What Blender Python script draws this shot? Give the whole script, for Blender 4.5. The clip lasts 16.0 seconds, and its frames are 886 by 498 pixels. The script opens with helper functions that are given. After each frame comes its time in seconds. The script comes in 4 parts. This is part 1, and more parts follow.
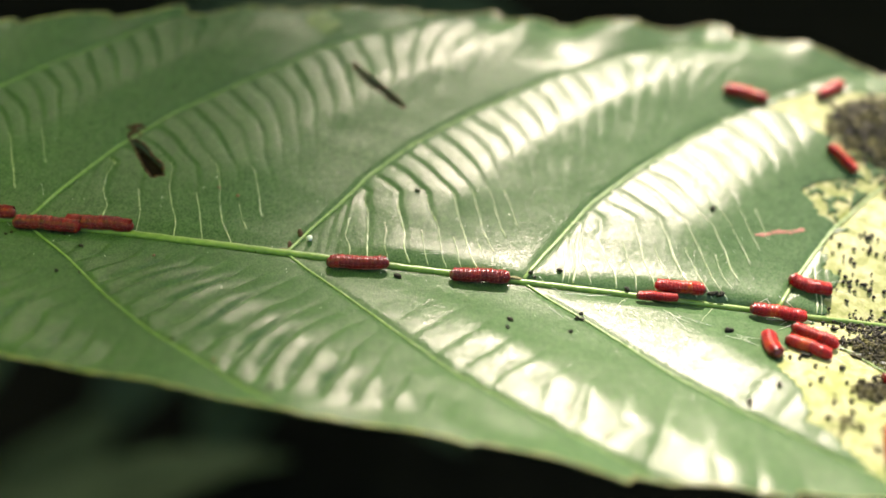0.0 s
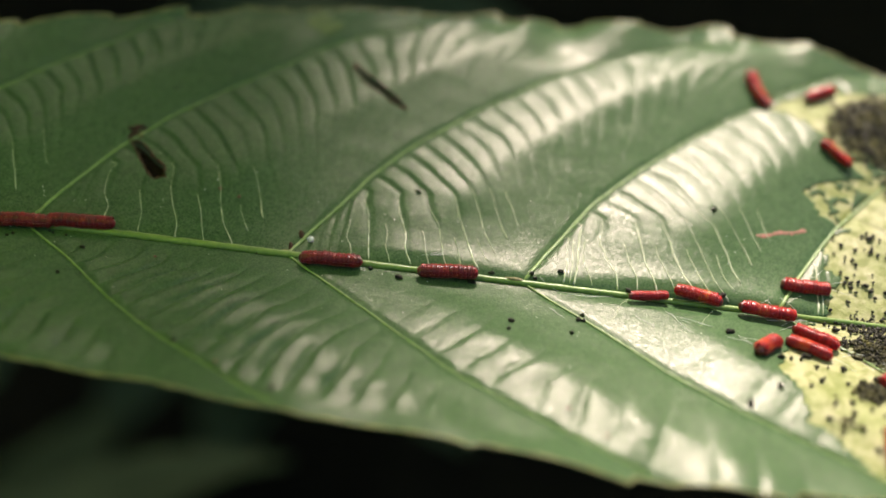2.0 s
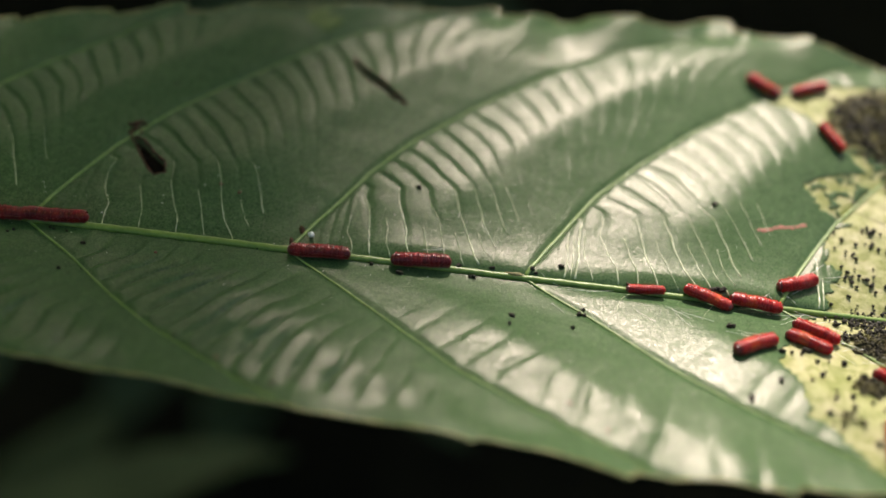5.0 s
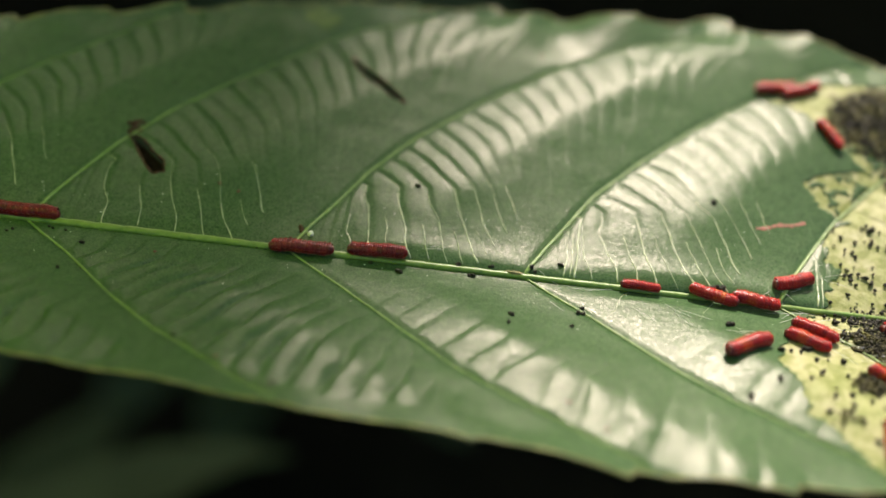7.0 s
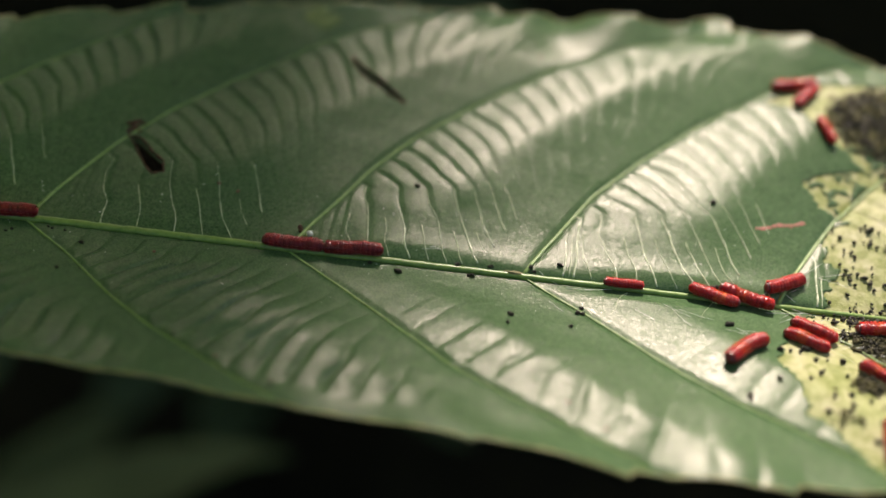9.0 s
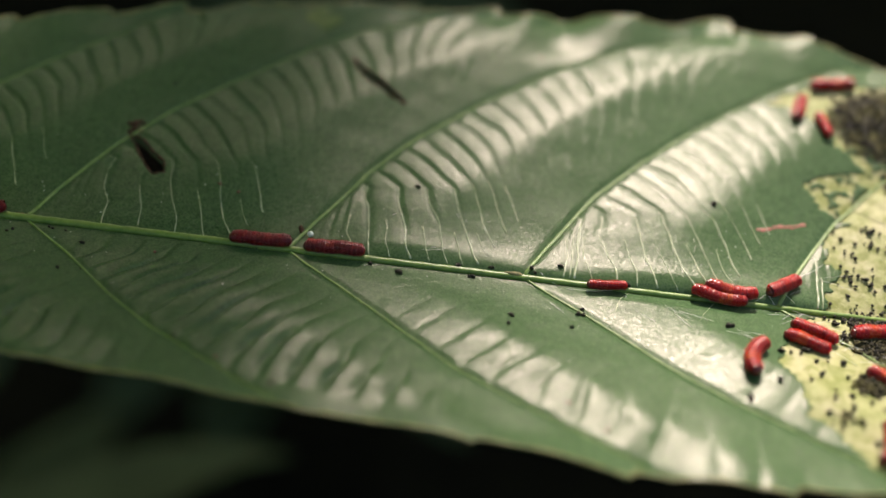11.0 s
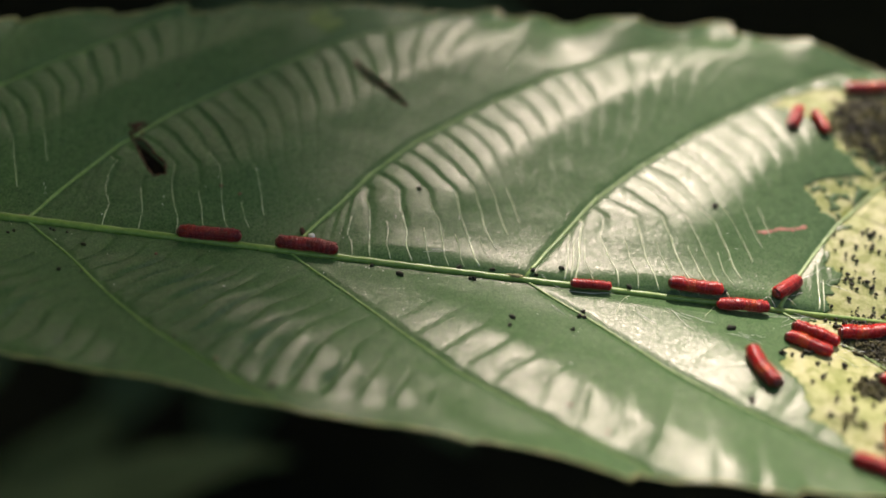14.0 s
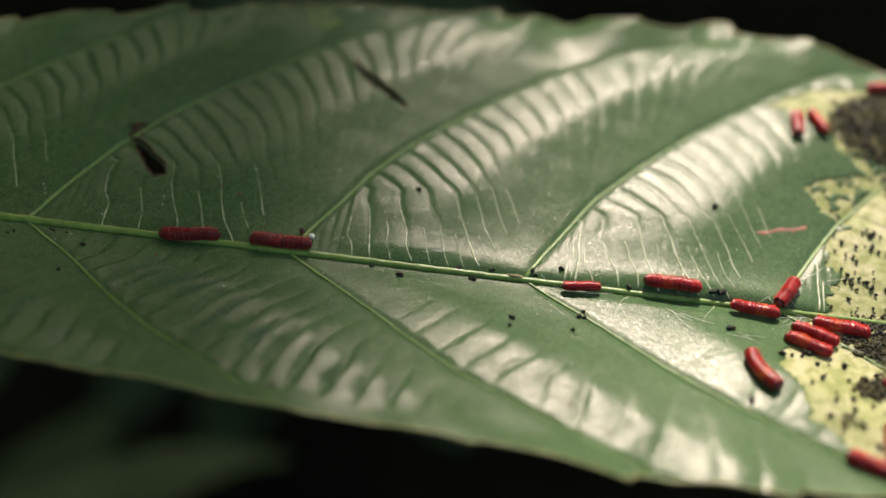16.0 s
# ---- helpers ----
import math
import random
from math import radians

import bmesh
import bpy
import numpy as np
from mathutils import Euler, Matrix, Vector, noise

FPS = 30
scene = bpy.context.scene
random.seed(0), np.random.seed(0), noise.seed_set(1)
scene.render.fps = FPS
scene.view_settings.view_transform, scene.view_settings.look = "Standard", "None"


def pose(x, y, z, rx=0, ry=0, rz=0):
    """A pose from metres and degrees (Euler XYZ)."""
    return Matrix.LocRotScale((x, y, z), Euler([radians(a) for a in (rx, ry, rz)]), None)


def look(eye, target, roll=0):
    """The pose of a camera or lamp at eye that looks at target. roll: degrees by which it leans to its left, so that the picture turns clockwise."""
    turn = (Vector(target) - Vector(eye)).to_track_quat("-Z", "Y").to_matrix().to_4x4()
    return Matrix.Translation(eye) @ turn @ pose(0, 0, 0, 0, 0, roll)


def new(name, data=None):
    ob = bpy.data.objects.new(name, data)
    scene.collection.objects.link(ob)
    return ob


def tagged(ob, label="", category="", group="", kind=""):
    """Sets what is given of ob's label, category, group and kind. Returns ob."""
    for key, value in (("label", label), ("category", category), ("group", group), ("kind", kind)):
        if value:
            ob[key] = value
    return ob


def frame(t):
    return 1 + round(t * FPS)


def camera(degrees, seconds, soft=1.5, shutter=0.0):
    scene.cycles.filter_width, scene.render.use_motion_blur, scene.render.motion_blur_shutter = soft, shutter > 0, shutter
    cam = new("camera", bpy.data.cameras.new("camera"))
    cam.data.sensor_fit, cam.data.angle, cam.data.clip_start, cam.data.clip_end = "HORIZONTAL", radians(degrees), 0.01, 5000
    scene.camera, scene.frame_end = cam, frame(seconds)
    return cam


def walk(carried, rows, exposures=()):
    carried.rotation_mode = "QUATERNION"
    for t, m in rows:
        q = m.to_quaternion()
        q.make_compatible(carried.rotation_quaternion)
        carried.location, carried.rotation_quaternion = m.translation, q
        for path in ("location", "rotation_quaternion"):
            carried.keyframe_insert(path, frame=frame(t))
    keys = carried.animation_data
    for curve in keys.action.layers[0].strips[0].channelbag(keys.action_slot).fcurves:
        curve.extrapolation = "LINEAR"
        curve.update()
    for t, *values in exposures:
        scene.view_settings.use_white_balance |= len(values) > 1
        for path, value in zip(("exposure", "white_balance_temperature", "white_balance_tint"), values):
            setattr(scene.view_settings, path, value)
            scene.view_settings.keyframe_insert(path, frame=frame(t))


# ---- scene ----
import math as _m
from itertools import product

MM = 0.001
cam = camera(40, 16.0, soft=1.6)
cam.data.dof.use_dof = True
cam.data.dof.focus_distance = 0.160
cam.data.dof.aperture_fstop = 6.4

# the camera stands on a tripod over the leaf; seconds, pitch, yaw and roll of its tiny sway, in degrees
SWAY = [(0, 0.235, -0.045, 0.209), (0.5, 0.189, -0.013, 0.127), (1, 0.227, -0.013, 0.177), (1.5, 0.223, -0.005, 0.158), (2, 0.288, 0.008, 0.209), (2.5, 0.164, 0.019, 0.19), (3, 0.189, 0.048, 0.127), (3.5, 0.139, 0.053, 0.139), (4, 0.062, 0.061, 0.095), (6.5, 0.057, 0.0, 0.076), (7, 0.0, 0.0, 0.0), (7.5, 0.0, 0.0, 0.0), (8, 0.0, 0.0, 0.0), (8.5, -0.019, 0.0, -0.082), (9, 0.0, -0.032, 0.0), (11.5, 0.062, 0.0, 0.095), (12, 0.094, 0.0, 0.063), (12.5, 0.105, 0.0, 0.108), (13, 0.136, 0.019, 0.127), (13.5, 0.179, 0.008, 0.082), (14, 0.136, 0.053, 0.127), (14.5, 0.113, 0.04, 0.108), (15, 0.14, 0.045, 0.146), (15.5, 0.14, 0.04, 0.146), (16, 0.15, 0.043, 0.152)]
EYE, DIP = (0.0, -0.165 * _m.cos(radians(40)), 0.165 * _m.sin(radians(40))), 50.0
# the lens's exposure: seconds, stops, kelvin, tint
EXPOSURES = [(0.0, 1.30, 7350, 12), (0.5, 1.10, 7350, 12), (1.0, 0.98, 7350, 12), (1.5, 0.82, 7350, 12), (2.0, 0.76, 7350, 12),
             (3.0, 0.65, 7350, 12), (4.2, 0.61, 7350, 12), (6.3, 0.61, 7350, 11), (7.0, 0.61, 7350, 9), (8.0, 0.61, 7350, 9), (8.8, 0.61, 7350, 13), (16.0, 0.61, 7350, 13)]
walk(cam, [(t, pose(*EYE) @ pose(0, 0, 0, DIP + p, 0, 0) @ pose(0, 0, 0, 0, y, r)) for t, p, y, r in SWAY], EXPOSURES)

# ---- light ----
SUN_ELEVATION, SUN_AZIMUTH = 43.8, 11.0      # azimuth in degrees from +y towards +x
world = bpy.data.worlds.new("sky")
scene.world = world
world.use_nodes = True
_sky = world.node_tree.nodes.new("ShaderNodeTexSky")
_sky.sky_type = "NISHITA"
_sky.sun_disc = False
_sky.sun_elevation, _sky.sun_rotation = radians(SUN_ELEVATION), radians(SUN_AZIMUTH)
_sky.dust_density, _sky.ozone_density = 4.0, 0.4
world.node_tree.links.new(_sky.outputs[0], world.node_tree.nodes["Background"].inputs[0])
world.node_tree.nodes["Background"].inputs[1].default_value = 0.16
SUN_WAY = Vector((_m.sin(radians(SUN_AZIMUTH)) * _m.cos(radians(SUN_ELEVATION)),
                  _m.cos(radians(SUN_AZIMUTH)) * _m.cos(radians(SUN_ELEVATION)), _m.sin(radians(SUN_ELEVATION))))
sun = new("sun", bpy.data.lights.new("sun", "SUN"))
sun.data.energy, sun.data.angle, sun.data.color = 4.9, radians(0.8), (1.0, 0.93, 0.90)
sun.matrix_basis = look(SUN_WAY * 5, (0, 0, 0))


# ---- materials ----
def material(name, colour, rough=0.5, spec=0.5, metal=0.0):
    m = bpy.data.materials.new(name)
    m.use_nodes = True
    n = m.node_tree.nodes
    b = n["Principled BSDF"]
    b.inputs["Base Color"].default_value = (*colour, 1)
    b.inputs["Roughness"].default_value = rough
    b.inputs["Specular IOR Level"].default_value = spec
    b.inputs["Metallic"].default_value = metal
    return m, n, m.node_tree.links, b


def coords(n, l, scale):
    c = n.new("ShaderNodeTexCoord")
    mp = n.new("ShaderNodeMapping")
    mp.inputs["Scale"].default_value = (scale, scale, scale)
    l.new(c.outputs["Object"], mp.inputs[0])
    return mp.outputs[0]


def noise_tex(n, l, vec, scale, detail=4, rough=0.55):
    t = n.new("ShaderNodeTexNoise")
    t.inputs["Scale"].default_value, t.inputs["Detail"].default_value, t.inputs["Roughness"].default_value = scale, detail, rough
    l.new(vec, t.inputs["Vector"])
    return t.outputs[0]


def ramp(n, l, fac, stops):
    r = n.new("ShaderNodeValToRGB")
    while len(r.color_ramp.elements) < len(stops):
        r.color_ramp.elements.new(0.5)
    for e, (p, c) in zip(r.color_ramp.elements, stops):
        e.position, e.color = p, (*c, 1)
    l.new(fac, r.inputs[0])
    return r.outputs[0]


def mix(n, l, fac, a, b, mode="MIX"):
    m = n.new("ShaderNodeMix")
    m.data_type, m.blend_type = "RGBA", mode
    for sock, val in ((m.inputs[0], fac), (m.inputs[6], a), (m.inputs[7], b)):
        if isinstance(val, (int, float)):
            sock.default_value = val
        elif isinstance(val, tuple):
            sock.default_value = (*val, 1)
        else:
            l.new(val, sock)
    return m.outputs[2]


def bump(n, l, b, height, strength, distance, before=None):
    k = n.new("ShaderNodeBump")
    k.inputs["Strength"].default_value, k.inputs["Distance"].default_value = strength, distance
    l.new(height, k.inputs["Height"])
    if before is not None:
        l.new(before, k.inputs["Normal"])
    l.new(k.outputs[0], b.inputs["Normal"])
    return k.outputs[0]


def leaf_material():
    m, n, l, b = material("leaf_green", (0.10, 0.2, 0.1), 0.36, 0.5)
    v = coords(n, l, 1000)
    big = noise_tex(n, l, v, 0.035, 3)
    fine = noise_tex(n, l, v, 0.9, 5, 0.65)
    c = ramp(n, l, big, [(0.3, (0.020, 0.060, 0.018)), (0.7, (0.042, 0.098, 0.036))])
    c = mix(n, l, 0.68, c, ramp(n, l, fine, [(0.3, (0.014, 0.046, 0.013)), (0.7, (0.054, 0.112, 0.044))]))
    # the net of tiny veins
    cell = n.new("ShaderNodeTexVoronoi")
    cell.feature = "DISTANCE_TO_EDGE"
    cell.inputs["Scale"].default_value = 2.6
    l.new(v, cell.inputs["Vector"])
    net = ramp(n, l, cell.outputs["Distance"], [(0.0, (0.0,) * 3), (0.18, (1.0,) * 3)])
    c = mix(n, l, net, mix(n, l, 0.5, c, (0.13, 0.20, 0.09)), c)
    l.new(c, b.inputs["Base Color"])
    rg = ramp(n, l, noise_tex(n, l, v, 2.0, 6, 0.75), [(0.28, (0.22,) * 3), (0.72, (0.36,) * 3)])
    b.inputs["Roughness"].default_value = 0.5
    b.inputs["Specular IOR Level"].default_value = 0.03
    # waxy bloom
    b.inputs["Sheen Weight"].default_value = 0.03
    b.inputs["Sheen Roughness"].default_value = 0.45
    b.inputs["Sheen Tint"].default_value = (0.90, 1.0, 1.0, 1)
    k = bump(n, l, b, net, 0.2, 0.00005)
    k = bump(n, l, b, noise_tex(n, l, v, 0.75, 2, 0.5), 0.25, 0.00004, k)
    k = bump(n, l, b, noise_tex(n, l, v, 3.6, 2, 0.7), 0.65, 0.00004, k)
    # the wax: a thin clear gloss
    wax = n.new("ShaderNodeBsdfGlossy")
    wax.distribution = "BECKMANN"
    wax.inputs["Color"].default_value = (1.0, 0.93, 0.89, 1)
    l.new(rg, wax.inputs["Roughness"])
    l.new(k, wax.inputs["Normal"])
    mx = n.new("ShaderNodeMixShader")
    # thicker and thinner in tiny flecks
    l.new(ramp(n, l, noise_tex(n, l, v, 2.6, 3, 0.7), [(0.32, (0.004,) * 3), (0.5, (0.017,) * 3), (0.68, (0.038,) * 3)]), mx.inputs[0])
    l.new(b.outputs[0], mx.inputs[1])
    l.new(wax.outputs[0], mx.inputs[2])
    l.new(mx.outputs[0], n["Material Output"].inputs["Surface"])
    return m


def eaten_material():
    m, n, l, b = material("eaten_tissue", (0.5, 0.5, 0.2), 0.6, 0.3)
    v = coords(n, l, 1000)
    c = ramp(n, l, noise_tex(n, l, v, 0.22, 5, 0.6), [(0.28, (0.17, 0.20, 0.055)), (0.42, (0.29, 0.31, 0.12)), (0.56, (0.37, 0.36, 0.18)), (0.75, (0.44, 0.41, 0.27))])
    spots = ramp(n, l, noise_tex(n, l, v, 0.55, 3, 0.6), [(0.46, (0.0,) * 3), (0.60, (0.7,) * 3)])
    c = mix(n, l, spots, c, (0.15, 0.18, 0.03))
    cell = n.new("ShaderNodeTexVoronoi")
    cell.feature = "DISTANCE_TO_EDGE"
    cell.inputs["Scale"].default_value = 1.5
    l.new(v, cell.inputs["Vector"])
    net = ramp(n, l, cell.outputs["Distance"], [(0.0, (0.0,) * 3), (0.16, (1.0,) * 3)])
    c = mix(n, l, net, mix(n, l, 0.14, c, (0.30, 0.33, 0.08)), c)
    l.new(c, b.inputs["Base Color"])
    k = bump(n, l, b, net, 0.2, 0.0001)
    bump(n, l, b, noise_tex(n, l, v, 1.6, 5, 0.6), 0.5, 0.00025, k)
    return m


def speckled(name, a, bcol, scale, rough, spec=0.4, relief=0.3, depth=0.0001):
    m, n, l, b = material(name, a, rough, spec)
    v = coords(n, l, 1000)
    f = noise_tex(n, l, v, scale, 5, 0.6)
    l.new(ramp(n, l, f, [(0.32, a), (0.68, bcol)]), b.inputs["Base Color"])
    bump(n, l, b, noise_tex(n, l, v, scale * 2.3, 4), relief, depth)
    return m


def larva_material(name, a, bcol, c3):
    m, n, l, b = material(name, a, 0.28, 0.28)
    b.inputs["Coat Weight"].default_value, b.inputs["Coat Roughness"].default_value = 0.08, 0.12
    v = coords(n, l, 1000)
    info = n.new("ShaderNodeObjectInfo")
    away = n.new("ShaderNodeVectorMath")
    away.operation = "MULTIPLY_ADD"
    away.inputs[1].default_value = (40, 17, 29)
    l.new(info.outputs["Random"], away.inputs[0])
    l.new(v, away.inputs[2])
    v = away.outputs[0]
    base = ramp(n, l, noise_tex(n, l, v, 0.9, 4), [(0.36, a), (0.5, bcol), (0.68, c3)])
    base = mix(n, l, info.outputs["Random"], base, mix(n, l, 0.2, base, c3))
    l.new(base, b.inputs["Base Color"])
    b.inputs["Subsurface Weight"].default_value = 0.8
    b.inputs["Subsurface Radius"].default_value = (1.0, 0.18, 0.08)
    b.inputs["Subsurface Scale"].default_value = 0.0012
    k = bump(n, l, b, noise_tex(n, l, v, 6.0, 3), 0.3, 0.00008)
    bump(n, l, b, noise_tex(n, l, v, 2.2, 3), 0.6, 0.00012, k)
    return m


def heap_material():
    m, n, l, b = material("clotted_frass", (0.05, 0.05, 0.02), 0.7, 0.35)
    v = coords(n, l, 1000)
    geo = n.new("ShaderNodeNewGeometry")
    c = ramp(n, l, geo.outputs["Random Per Island"], [(0.0, (0.007, 0.006, 0.004)), (0.45, (0.030, 0.027, 0.012)), (0.80, (0.05, 0.044, 0.017)), (1.0, (0.24, 0.22, 0.08))])
    c = mix(n, l, 0.65, c, ramp(n, l, noise_tex(n, l, v, 0.32, 5, 0.65), [(0.38, (0.008, 0.007, 0.004)), (0.5, (0.035, 0.032, 0.012)), (0.66, (0.22, 0.20, 0.06))]))
    l.new(c, b.inputs["Base Color"])
    bump(n, l, b, noise_tex(n, l, v, 3.0, 4), 0.9, 0.0003)
    return m


GREEN = leaf_material()
EATEN = eaten_material()
MIDRIB = speckled("midrib_green", (0.09, 0.18, 0.025), (0.19, 0.29, 0.06), 0.9, 0.35, 0.5)
VEIN = speckled("vein_green", (0.13, 0.235, 0.05), (0.25, 0.36, 0.12), 0.9, 0.42, 0.5)
RIM = speckled("pale_rim", (0.16, 0.17, 0.05), (0.36, 0.33, 0.14), 0.5, 0.4, 0.4)
# pale veins, whitened further to paint the glints along them
PALE_GLINT = speckled("pale_glint_vein", (0.38, 0.46, 0.26), (0.66, 0.68, 0.50), 1.3, 0.25, 0.7)
# near-black, for the shade inside the torn slots
SLOT_SHADE = speckled("slot_shade", (0.006, 0.004, 0.003), (0.02, 0.012, 0.009), 1.3, 0.9, 0.1, 0.9, 0.0003)
BROWN = speckled("brown_scar", (0.035, 0.018, 0.012), (0.11, 0.055, 0.035), 1.3, 0.85, 0.15, 0.9, 0.0003)
FRASS = speckled("frass_black", (0.010, 0.010, 0.006), (0.035, 0.032, 0.016), 3.0, 0.6, 0.4, 0.8, 0.0002)
FRASS_OLD = heap_material()
RED = larva_material("larva_red", (0.19, 0.003, 0.006), (0.32, 0.006, 0.009), (0.47, 0.016, 0.013))
# darker copy of larva_red, with the left half's shade painted in
RED_SHADED = larva_material("larva_red_shaded", (0.085, 0.003, 0.007), (0.16, 0.005, 0.010), (0.26, 0.013, 0.015))
# orange of sun shining through the body, painted on some middle rings
BACKLIT_ORANGE = larva_material("larva_backlit", (0.28, 0.006, 0.008), (0.42, 0.024, 0.010), (0.62, 0.10, 0.014))
HEAD = speckled("larva_head", (0.07, 0.006, 0.006), (0.16, 0.012, 0.010), 3.0, 0.3, 0.6)
FOOT = speckled("larva_foot", (0.22, 0.02, 0.02), (0.34, 0.05, 0.04), 3.0, 0.4, 0.5)
# warts made paler than the skin, with their glints in the colour
WART = speckled("larva_wart", (0.42, 0.07, 0.06), (0.68, 0.26, 0.20), 3.0, 0.25, 0.5)
WHITE = speckled("white_grain", (0.7, 0.7, 0.66), (0.85, 0.85, 0.8), 2.0, 0.3, 0.5)
SCAR_TAN = speckled("tan_scar", (0.12, 0.12, 0.04), (0.28, 0.23, 0.10), 2.2, 0.6)
SCRATCH = speckled("red_scratch", (0.30, 0.09, 0.07), (0.38, 0.15, 0.11), 1.2, 0.4)
YELLOWING = speckled("yellowing_blade", (0.05, 0.10, 0.022), (0.10, 0.16, 0.033), 0.6, 0.4, 0.3)
SPECK = speckled("red_brown_speck", (0.09, 0.03, 0.02), (0.17, 0.06, 0.04), 1.2, 0.6)
SILK = speckled("silk", (0.7, 0.7, 0.66), (0.85, 0.85, 0.8), 2.0, 0.3, 0.6)
# soil kept near-black, so that the forest's shade is in its colour
SOIL = speckled("soil_with_shade", (0.005, 0.006, 0.004), (0.011, 0.012, 0.007), 0.02, 0.95, 0.0, 0.6, 0.01)
# leaf green darkened, with deep shade already in the colour
SHADE_GREEN = speckled("foliage_shade_toned", (0.022, 0.042, 0.016), (0.048, 0.078, 0.032), 0.03, 0.8, 0.15)


def canopy_material():
    """Thin leaves that let green light through."""
    m, n, l, b = material("canopy_leaves", (0.05, 0.10, 0.03), 0.5, 0.3)
    v = coords(n, l, 1)
    l.new(ramp(n, l, noise_tex(n, l, v, 3.0, 3), [(0.3, (0.035, 0.08, 0.02)), (0.7, (0.07, 0.14, 0.035))]), b.inputs["Base Color"])
    tr = n.new("ShaderNodeBsdfTranslucent")
    tr.inputs["Color"].default_value = (0.16, 0.26, 0.04, 1)
    mx = n.new("ShaderNodeMixShader")
    mx.inputs[0].default_value = 0.4
    l.new(b.outputs[0], mx.inputs[1])
    l.new(tr.outputs[0], mx.inputs[2])
    l.new(mx.outputs[0], n["Material Output"].inputs["Surface"])
    return m


CANOPY = canopy_material()
BARK = speckled("bark", (0.05, 0.04, 0.028), (0.11, 0.09, 0.06), 0.2, 0.85, 0.2, 0.8, 0.001)


# ---- mesh helpers ----
def part(name, bm, mat, parent=None, label="", smooth=True):
    me = bpy.data.meshes.new(name)
    bm.to_mesh(me)
    bm.free()
    me.materials.append(mat)
    if smooth:
        me.polygons.foreach_set("use_smooth", [True] * len(me.polygons))
    ob = new(name, me)
    ob.parent = parent
    return tagged(ob, label)


def grid_mesh(name, verts, faces, mat, parent=None, label=""):
    me = bpy.data.meshes.new(name)
    me.vertices.add(len(verts))
    me.vertices.foreach_set("co", np.asarray(verts, np.float32).ravel())
    f = np.asarray(faces, np.int32)
    me.loops.add(f.size)
    me.loops.foreach_set("vertex_index", f.ravel())
    me.polygons.add(len(f))
    me.polygons.foreach_set("loop_start", np.arange(0, f.size, f.shape[1], dtype=np.int32))
    me.update(calc_edges=True)
    me.validate()
    me.polygons.foreach_set("use_smooth", [True] * len(me.polygons))
    me.materials.append(mat)
    ob = new(name, me)
    ob.parent = parent
    return tagged(ob, label)


# ---- the leaf's shape, in millimetres: s along the midrib to the tip, w across it, away from the camera ----
TURN, ORIGIN, SLOPE = radians(-10.3), -3.9, radians(5)
BASES = [-160.0, -125.0, -90.0, -59.5, -21.5, 11.0, 43.5, 74.0, 100.0, 130.0]
G_UP = ([0, 5, 16, 23.5, 31, 37, 42, 46.5, 51, 58], [0, 2, 7.5, 13, 20, 26.5, 32, 39, 50, 66])
G_LOW = ([0, 6, 14, 20, 25.5, 30, 34, 40], [0, 8.3, 18.3, 26.5, 36.5, 45, 54, 68])
EDGE_UP = ([-112, -104, -95, -80, -66, -42, -17, 3, 9, 13, 17, 35, 48, 60, 85, 105, 118], [0.6, 12, 26, 38.6, 43.5, 49.5, 52, 53.5, 57, 56.5, 54, 54.8, 53, 48.5, 31, 12, 0.4])
EDGE_LOW = ([-112, -104, -90, -70, -48, -20, 5, 24, 50, 75, 100, 118], [0.6, 8, 18, 25.5, 29.4, 31.6, 32.9, 34.0, 33.2, 25, 11, 0.4])


def smooth_step(x, a, b):
    t = np.clip((x - a) / (b - a), 0, 1)
    return t * t * (3 - 2 * t)


def wobble(x, y, k=1.0, seed=0.0):
    return (np.sin(k * (1.3 * x + 0.7 * y) + seed) + np.sin(k * (-0.8 * x + 1.9 * y) + 2.1 * seed + 1.0) + np.sin(k * (2.3 * x - 0.6 * y) + 0.7 * seed + 4.0)
            + np.sin(k * (0.5 * x + 2.9 * y) + 1.7 * seed + 2.0)) / 4


def vein_field(s, w):
    """The position between two side veins (0 at a vein, 1 at the next towards the tip), the gap's width, its first vein and the distance to the nearest vein."""
    a = np.abs(w)
    g = np.where(w > 0, np.interp(a, *G_UP), np.interp(a, *G_LOW))
    q = s - g + 0.35 * wobble(s, w, 0.11)
    b = np.array(BASES)
    i = np.clip(np.searchsorted(b, q) - 1, 0, len(b) - 2)
    gap = b[i + 1] - b[i]
    t = np.clip((q - b[i]) / gap, 0, 1)
    slant = np.where(w > 0, 0.84, 0.64)
    d = np.minimum(t, 1 - t) * gap * slant
    return t, gap, b[i], d


def tertiary(s, w):
    """The phase that counts the cross veins: they leave a side vein square to it, bend, and run down to the midrib."""
    t, gap, b, d = vein_field(s, w)
    a = np.abs(w)
    tall = np.where(w > 0, np.interp(s - b, G_UP[1], G_UP[0]), np.interp(s - b, G_LOW[1], G_LOW[0]))
    turn = np.minimum(np.where(w > 0, 13.0, 5.0), 0.85 * tall)
    up = np.maximum(a, turn)
    x = s - (0.05 + 0.55 * t) * (up - a)
    g = np.where(w > 0, np.interp(up, *G_UP), np.interp(up, *G_LOW))
    t = np.clip((x - g - b) / gap, 0, 1)
    across = gap * np.where(w > 0, 0.42 * t + 0.30 * t * t + 0.15 * t ** 4, 0.44 * t + 0.07 * t * t)
    return (up + across + 0.4 * wobble(s, w, 0.23, 3.0) + 0.10 * wobble(s, w, 0.6, 9.0)) / np.where(w > 0, 2.35, np.where(b < -40, 2.0, 2.5))


